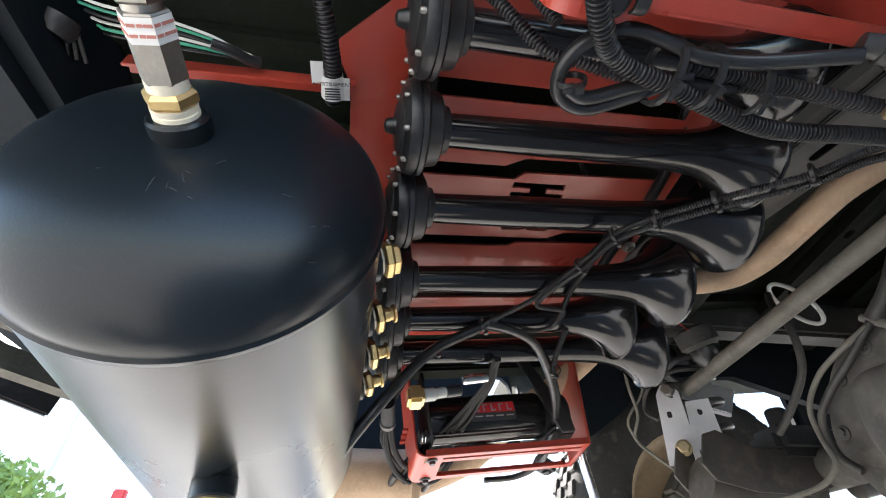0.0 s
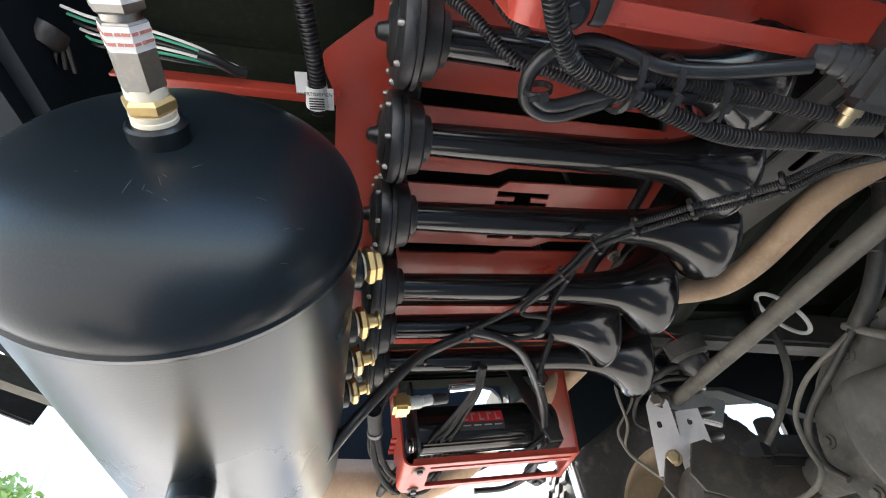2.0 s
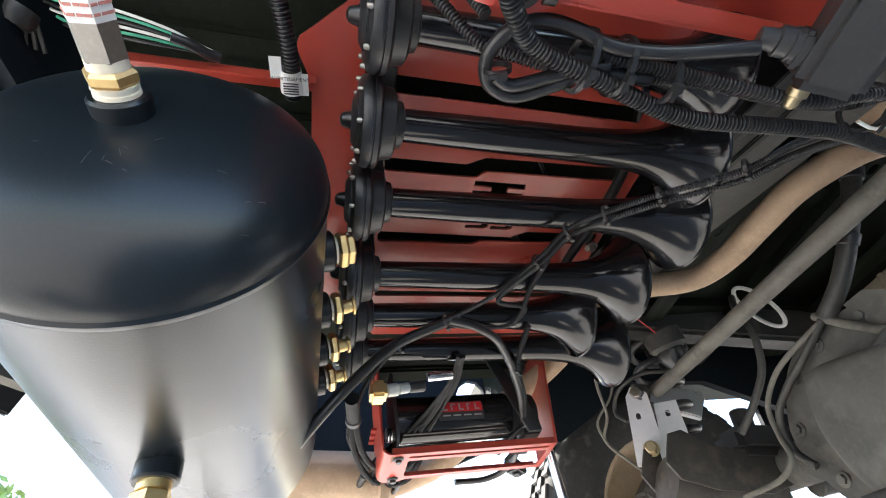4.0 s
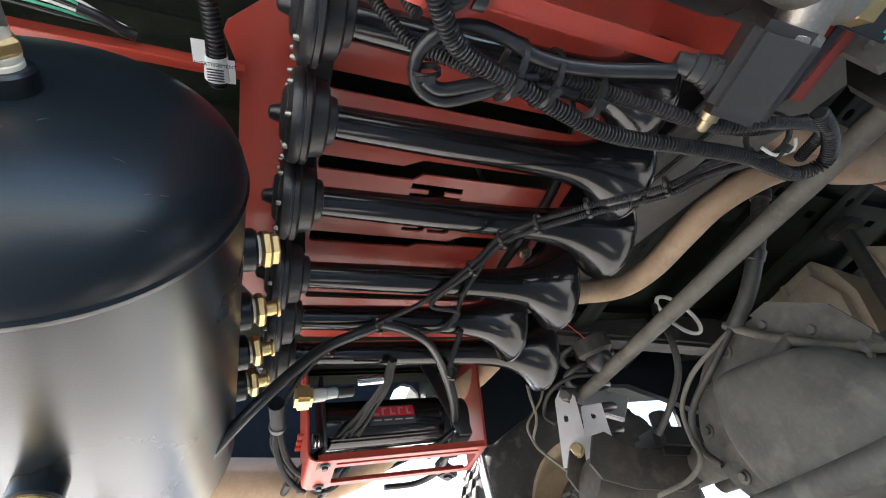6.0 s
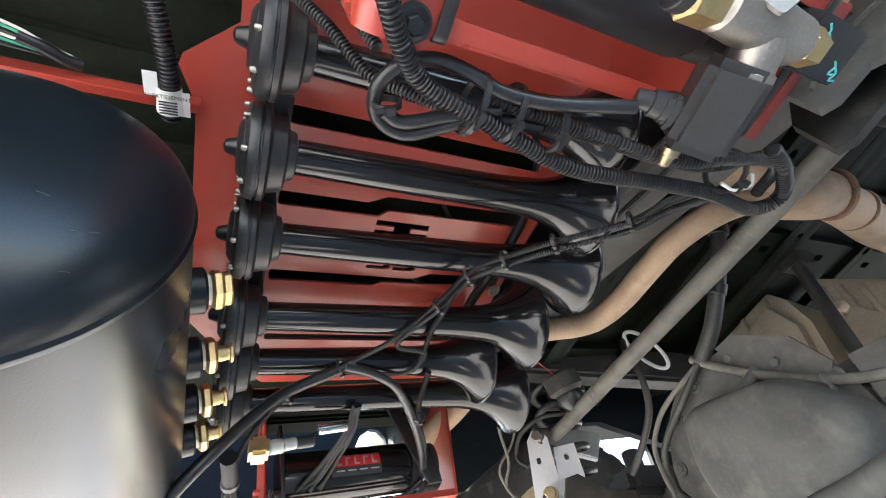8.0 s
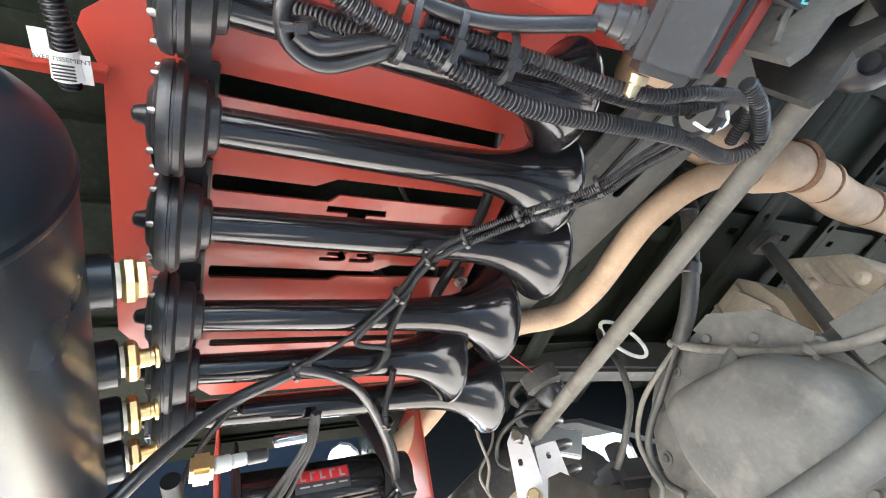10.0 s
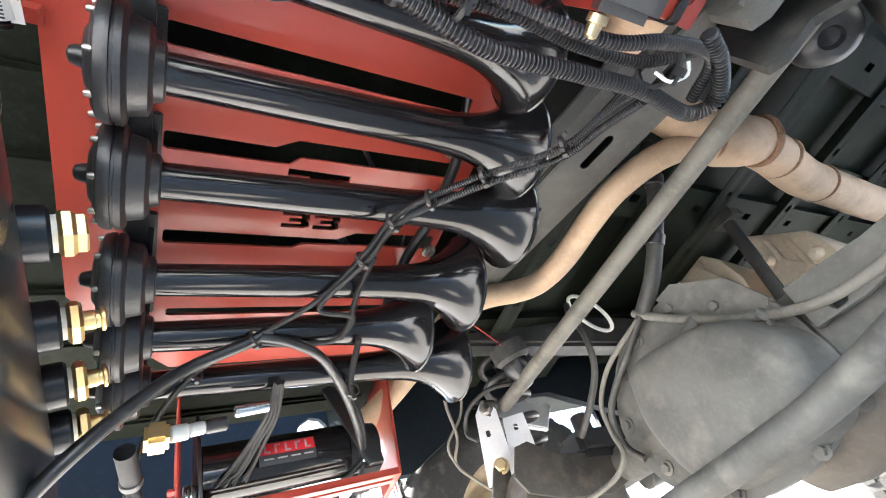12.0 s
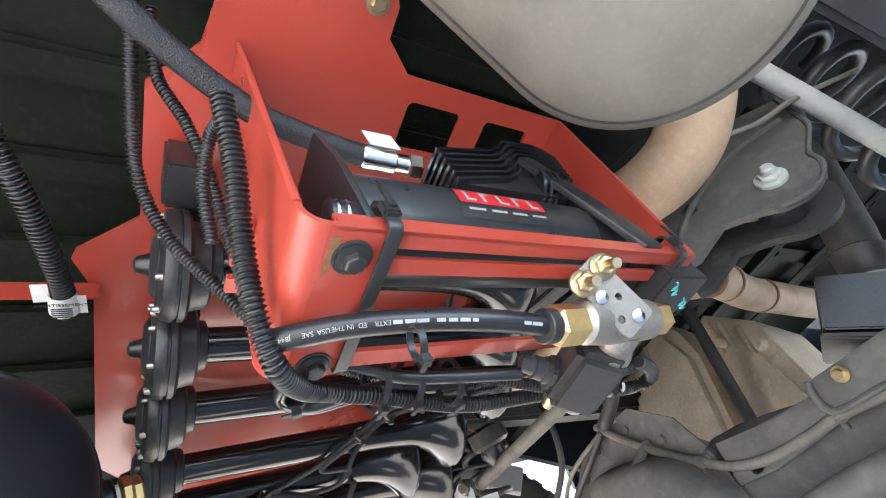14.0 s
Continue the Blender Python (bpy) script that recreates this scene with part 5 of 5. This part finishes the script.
run("wiring_loom", "black corrugated loom drooping in a wide loop below the far compressor", loom([(-0.012, 0.575, -0.165), (-0.007, 0.666, -0.167), (0.0205, 0.784, -0.169), (0.057, 0.856, -0.170), (0.103, 0.886, -0.170), (0.137, 0.857, -0.170), (0.147, 0.788, -0.169), (0.155, 0.728, -0.168), (0.195, 0.712, -0.167), (0.276, 0.735, -0.166), (0.343, 0.769, -0.165)], 0.0068, 0.0038))
bt = thing("loom_boot", "black rubber boot joining two corrugated looms", "boot", RIG)
part("boot", hose([(-0.020, 0.505, -0.165), (-0.017, 0.530, -0.165), (-0.012, 0.575, -0.165)], 0.0135, 0.008, 14), DULLBLACK, bt)
part("cuff", rod((-0.0125, 0.575, -0.165), (-0.011, 0.590, -0.165), 0.0155, 16, 0.002), MATTE, bt)
pc = thing("wire_plug", "square black plug hanging from the loom at the far tray", "connector", RIG @ T(0.43, 0.90, -0.15) @ pose(0, 0, 0, 0, 0, 45))
part("shell", box(-0.030, 0.030, -0.020, 0.020, -0.014, 0.014, 0.004), MATTE, pc)
part("latch", box(-0.012, 0.018, -0.008, 0.008, -0.019, -0.013, 0.002), RUBBER, pc)
for k, (v, off) in enumerate(((0.18, 0.03), (0.30, -0.02), (0.36, 0.05))):
    run("thin_wire", "thin black wire lying above the plate's slots", hose([(0.20 + off, v - 0.14, 0.012), (0.26 + off, v - 0.06, 0.014), (0.34 + off, v, 0.016), (0.36 + off, v + 0.14, 0.014)], 0.0035, 0.012, 8), RUBBER, group="thin wires")
run("wire_bundle", "bundle of black wires hanging at the plate's edge", hose([(0.405, -0.06, 0.03), (0.412, 0.06, -0.005), (0.40, 0.17, -0.02), (0.375, 0.26, -0.03), (0.36, 0.35, -0.05)], 0.009, 0.01), RUBBER, group="thin wires")
run("thin_wire", "short teal wire end poking from the looms", hose([(0.335, -0.165, -0.338), (0.350, -0.163, -0.343), (0.362, -0.172, -0.345), (0.358, -0.181, -0.342)], 0.0015, 0.004, 8), WIREWHITE, group="thin wires")
for p, al, r in (((0.128, -0.166, -0.297), (1, 0.1, -0.1), 0.021), ((0.098, -0.165, -0.294), (1, 0.1, -0.1), 0.022), ((0.165, -0.166, -0.303), (1, 0, 0), 0.019), ((0.037, -0.148, -0.287), (0.3, 1, 0), 0.010),
                 ((0.352, -0.172, -0.322), (1, 0, 0), 0.019), ((0.388, -0.060, -0.231), (-0.6, 1, 0.6), 0.010), ((0.330, 0.008, -0.196), (-0.7, 1, 0.4), 0.011), ((0.290, 0.060, -0.170), (-0.6, 1, 0.5), 0.011),
                 ((0.262, 0.108, -0.150), (-0.4, 1, 0.3), 0.012), ((0.246, 0.185, -0.133), (-0.3, 1, 0.1), 0.011), ((0.130, 0.340, -0.124), (-1, 0.9, 0), 0.012), ((0.06, 0.402, -0.126), (-1, 1, 0), 0.010),
                 ((0.075, -0.266, -0.342), (1, -0.2, 0), 0.0105), ((0.300, 0.462, -0.139), (0.2, 1, 0), 0.012), ((0.385, 0.70, -0.151), (0.3, 1, 0), 0.012)):
    zip_tie(p, al, r)
for u in (0.048, 0.352):
    st = thing("tray_strap", "wide black nylon strap wrapped round the tray rails", "cable tie", RIG, "tray straps")
    flat = Matrix(((0, 0, 1, 0), (1, 0, 0, 0), (0, 1, 0, 0), (0, 0, 0, 1)))
    part("strap", slab(rrect(-0.327, -0.199, -0.3105, -0.278, 0.007, 4), [rrect(-0.3245, -0.2015, -0.308, -0.2805, 0.005, 4)], u, u + 0.0095, 0.0006), MATTE, st, m=flat)
    part("head", box(u - 0.001, u + 0.0105, -0.331, -0.325, -0.300, -0.288, 0.0015), MATTE, st)
    part("tail", box(u + 0.002, u + 0.0075, -0.333, -0.331, -0.296, -0.272, 0.0005), MATTE, st)

# ---- braided hose, relay, label ----
br = thing("braided_hose", "black braided hose with crimped silver end at the compressor", "hose", RIG)
part("hose", hose([(-0.16, -0.40, -0.08), (-0.091, -0.351, -0.10), (-0.056, -0.328, -0.105), (-0.007, -0.303, -0.112), (0.030, -0.294, -0.122), (0.085, -0.290, -0.138), (0.100, -0.290, -0.142)], 0.0105, 0.006, 16), BRAID, br)
part("crimp", lathe([(0, 0.0115), (0.003, 0.0125), (0.020, 0.0115), (0.030, 0.012), (0.032, 0.009), (0.045, 0.009)], 18, aim((0.095, -0.290, -0.141), (0.15, -0.292, -0.150))), CHROME, br)
part("hex", hexbar((0.138, -0.291, -0.149), (0.152, -0.292, -0.151), 0.012), CHROME, br)
part("tag", box(0.098, 0.128, -0.3045, -0.3035, -0.146, -0.118, 0), PAPER, br, "crumpled white paper tag")
rl = thing("relay", "black plastic relay on the plate beside the looms", "relay", RIG)
part("case", box(-0.050, -0.016, -0.210, -0.158, -0.055, -0.004, 0.003), MATTE, rl)
run("wiring_loom", "black corrugated body loom rising past the tank", loom([(-0.21, -0.28, 0.0), (-0.170, -0.200, -0.045), (-0.148, -0.136, -0.050), (-0.132, -0.060, -0.044), (-0.128, -0.016, -0.034), (-0.128, 0.01, -0.028)], 0.0105, 0.0048, 12))
lb = thing("warning_label", "white printed paper warning label wrapped round a loom", "label", RIG @ aim((-0.130, -0.030, -0.036), (-0.127, 0.02, -0.028)))
part("paper", join(lathe([(0.0, 0.0125), (0.030, 0.0145)], 14, closed=False), box(-0.016, 0.012, 0.010, 0.024, -0.004, -0.003, 0), box(0.004, 0.034, -0.020, -0.010, -0.004, -0.003, 0)), PAPER, lb, smooth=False)
words("AVERTISSEMENT", 0.0062, INK, Matrix.Translation((0.006, 0.0, -0.0142)) @ pose(0, 0, 0, 180, 0, 0) @ pose(0, 0, 0, 0, 0, 90), lb)
for k in range(5):
    part("text_bar", box(0.011 + 0.0035 * k, 0.0125 + 0.0035 * k, -0.009, 0.009, -0.0152, -0.0146, 0), INK, lb)
for k, c in enumerate((WIREWHITE, WIREGREEN, RUBBER, WIREWHITE, WIREGREEN, RUBBER)):
    run("thin_wire", "thin coloured wire running from a plug above the tank", hose([(-0.385 + 0.004 * k, -0.078 + 0.007 * k, -0.028), (-0.355, -0.072 + 0.006 * k, -0.034 + 0.002 * (k % 2)), (-0.31 + 0.004 * k, -0.066 + 0.006 * k, -0.030), (-0.262, -0.052 + 0.004 * k, -0.024), (-0.238, -0.038 + 0.002 * k, -0.018), (-0.222, -0.030 + 0.001 * k, -0.012)], 0.0017, 0.008, 8), c, group="thin wires")
tp = thing("wire_bundle", "black tape wound round the ends of the coloured wires", "cable", RIG)
part("tape", hose([(-0.262, -0.044, -0.024), (-0.244, -0.037, -0.020), (-0.226, -0.026, -0.014), (-0.214, -0.022, -0.010)], 0.0065, 0.005, 10), RUBBER, tp)
pl = thing("wire_plug", "grey multi-pin plug with long prongs and a fan of wires", "connector", RIG @ T(-0.40, -0.055, -0.03))
part("shell", lathe([(0, 0.018), (0.012, 0.020), (0.02, 0.016)], 16, pose(0, 0, 0, 0, 40, 120)), MATTE, pl)
for k in range(4):
    part("prong", rod((0.004 * k, 0.002 + 0.004 * k, -0.004), (-0.010 + 0.008 * k, 0.034 + 0.003 * k, -0.010), 0.0022, 8, 0.0008), COIL, pl)

# ---- brake lines and clutter round the axle ----
def line(name, label, pts, r, material=FRAME, group="brake lines"):
    return run(name, label, hose(pts, r, 0.012, 10), material, ONE, group)


line("brake_hose", "thick dusty rubber breather hose", [(0.93, 0.44, 0.95), (0.91, 0.47, 0.86), (0.895, 0.52, 0.77), (0.885, 0.585, 0.69), (0.882, 0.65, 0.645)], 0.0165)
for p, q in (((0.912, 0.466, 0.868), (0.908, 0.476, 0.846)), ((0.893, 0.53, 0.756), (0.890, 0.545, 0.738))):
    hc = thing("hose_clamp", "black band clamp round the breather hose", "clamp", group="hose clamps")
    part("band", rod(p, q, 0.0195, 18, 0.002), MATTE, hc)
    part("screw", rod(Vector(p) + Vector((-0.018, 0.008, 0.004)), Vector(q) + Vector((-0.018, -0.004, 0.004)), 0.005, 10, 0.001), MATTE, hc)
line("brake_line", "dusty brake line along the differential flange", [(0.88, 0.668, 0.657), (0.88, 0.613, 0.606), (0.88, 0.534, 0.545), (0.878, 0.451, 0.494), (0.872, 0.388, 0.466), (0.872, 0.325, 0.457), (0.872, 0.242, 0.462), (0.872, 0.202, 0.467), (0.872, 0.125, 0.466), (0.88, 0.0, 0.47)], 0.0085, BARGREY)
for y, z in ((0.455, 0.497), (0.205, 0.467)):
    clip = thing("pipe_clip", "small steel clip round the brake line", "clip", T(0.875, y, z), "pipe clips")
    part("band", rod((0, -0.006, 0.002), (0, 0.006, -0.002), 0.0115, 14, 0.002), CASTIRON, clip)
    part("tab", box(-0.004, 0.006, -0.004, 0.004, -0.020, -0.008, 0.0015), CASTIRON, clip)
line("brake_line", "dusty brake line down the differential's side", [(0.872, 0.662, 0.636), (0.86, 0.74, 0.612), (0.86, 0.80, 0.59), (0.86, 0.85, 0.545), (0.86, 0.855, 0.485), (0.85, 0.84, 0.44), (0.84, 0.88, 0.41), (0.83, 0.98, 0.40)], 0.0055, BARGREY)
line("brake_line", "black flexible hose beside the differential", [(0.875, 0.655, 0.640), (0.87, 0.72, 0.60), (0.87, 0.80, 0.56), (0.87, 0.845, 0.52), (0.87, 0.848, 0.46), (0.88, 0.82, 0.42)], 0.0075, FRAME)
line("brake_line", "black flexible hose behind the track bar", [(0.95, 0.90, 0.86), (0.91, 0.865, 0.80), (0.90, 0.84, 0.72), (0.90, 0.86, 0.64), (0.90, 0.93, 0.58), (0.90, 1.0, 0.54)], 0.0085, FRAME)
line("brake_line", "thin cable hanging before the far wheel", [(0.62, 1.08, 0.78), (0.63, 1.12, 0.70), (0.66, 1.16, 0.63), (0.66, 1.20, 0.58), (0.72, 1.24, 0.55), (0.80, 1.22, 0.48)], 0.004, BARGREY)
line("brake_line", "thin cable hanging before the far wheel", [(0.66, 1.07, 0.79), (0.68, 1.14, 0.69), (0.64, 1.18, 0.62), (0.66, 1.20, 0.575)], 0.0035, BARGREY)
line("brake_line", "coiled black cable beside the silver bracket", [(0.84, 1.10, 0.74), (0.78, 1.14, 0.745), (0.735, 1.20, 0.72), (0.73, 1.24, 0.67), (0.74, 1.20, 0.63)], 0.006, FRAME)
line("brake_line", "thin brake pipe along the near bracket", [(0.60, 0.03, 0.79), (0.72, -0.03, 0.80), (0.80, -0.08, 0.83), (0.98, -0.14, 0.90)], 0.0045, BARGREY)
line("brake_line", "thin red wire across the frame", [(0.63, 0.90, 0.80), (0.75, 0.98, 0.79), (0.86, 1.06, 0.78)], 0.0011, REDPOST)
ring = thing("pipe_hanger", "pale oval wire hanger ring behind the track bar", "hanger", Matrix.Translation((1.045, 0.925, 0.855)) @ pose(0, 0, 0, 40, 0, -50) @ pose(0, 0, 0, 0, -25, 0))
part("loop", sweep([Vector((0.027 * math.cos(2 * math.pi * k / 40), 0, 0.072 * math.sin(2 * math.pi * k / 40))) for k in range(41)], [0.0055] * 41, 8), WIREWHITE, ring)
gus = thing("body_gusset", "pale painted body gusset behind the far spring", "gusset", Matrix.Translation((1.02, 1.42, 0.80)) @ pose(0, 0, 0, 60, 25, -30))
part("plate", box(-0.10, 0.12, -0.06, 0.06, -0.01, 0.01, 0.004), SILVER, gus)
rod1 = thing("support_rod", "bright steel support rod standing on the ground below the tray", "rod")
part("rod", rod((0.49, 1.18, 0.55), (0.62, 1.27, 0.0), 0.012, 14, 0.002), CHROME, rod1)
for p, r1, c in (((0.80, 1.02, 0.79), 0.05, FRAME), ((0.93, 1.20, 0.86), 0.06, MATTE)):
    bs = thing("bump_stop", "dark rubber bump stop on its steel cup", "bump stop", T(*p), "bump stops")
    part("cup", lathe([(-0.03, r1 * 0.5), (-0.02, r1), (0.02, r1), (0.03, r1 * 0.8)], 24, pose(0, 0, 0, 0, 70, 20)), c, bs)
    part("rubber", lathe([(0.03, r1 * 0.7), (0.05, r1 * 0.75), (0.08, r1 * 0.4), (0.085, 0.005)], 20, pose(0, 0, 0, 0, 70, 20)), RUBBER, bs)
bb = thing("bump_stop", "large dark rubber bushing above the axle", "bump stop", T(1.05, 0.13, 0.885) @ aim((0, 0, 0), (-0.55, -0.05, -0.8)), "bump stops")
part("rubber", lathe([(-0.09, 0.045), (-0.05, 0.058), (0.0, 0.060), (0.03, 0.052), (0.045, 0.036), (0.050, 0.020), (0.036, 0.016), (0.034, 0.002)], 32), SPRINGSTEEL, bb)
shaft = thing("drive_shaft", "dusty black drive shaft running forward from the axle", "drive shaft")
part("tube", rod((1.20, 0.54, 0.535), (3.42, 0.61, 0.76), 0.035, 20, 0.003), FRAME, shaft)
for y0 in (0.12, 1.02):
    arm = thing("control_arm", "dusty black suspension control arm", "control arm", group="control arms")
    part("arm", rod((1.05, y0, 0.44), (1.95, y0 + (0.06 if y0 < 0.5 else -0.06), 0.62), 0.028, 16, 0.003), FRAME, arm)

hook = thing("tow_bracket", "grey steel bumper bracket with a large oval hole", "bracket", Matrix.Translation((-0.53, 0.66, 0.515)) @ pose(0, 0, 0, 55, 0, 60))
part("plate", slab(rrect(-0.16, 0.14, -0.07, 0.07, 0.03), [rrect(-0.03, 0.05, -0.02, 0.025, 0.02)], 0, 0.012), BARGREY, hook)
part("hanger", rod((-0.12, 0.04, 0.0), (-0.12, 0.16, 0.02), 0.012, 12, 0.002), BARGREY, hook)
cl = thing("mud_flap", "dark worn rubber flap at the rear corner", "mud flap", Matrix.Translation((-0.80, 0.98, 0.60)) @ pose(0, 0, 0, 70, 10, 40))
part("flap", box(-0.14, 0.14, -0.05, 0.05, 0, 0.012, 0.004), RUBBER, cl)

ps = thing("pressure_switch", "brass tee and pale pressure switch with a black connector", "switch", RIG)
part("tee", box(0.002, 0.030, 0.415, 0.450, -0.215, -0.185, 0.005), BRASS, ps)
part("switch_body", rod((0.030, 0.435, -0.196), (0.052, 0.438, -0.192), 0.011, 16, 0.002), SHOCK, ps)
part("plug", rod((0.052, 0.438, -0.192), (0.072, 0.440, -0.188), 0.009, 12, 0.002), SHOCK, ps)
part("connector", rod((0.072, 0.440, -0.188), (0.100, 0.443, -0.184), 0.010, 12, 0.002), MATTE, ps)
sl = thing("crimp_sleeve", "bright foil sleeve on a cable beside the far horn", "sleeve", RIG)
part("sleeve", rod((0.115, 0.468, -0.150), (0.165, 0.470, -0.145), 0.009, 14, 0.002), CHROME, sl)
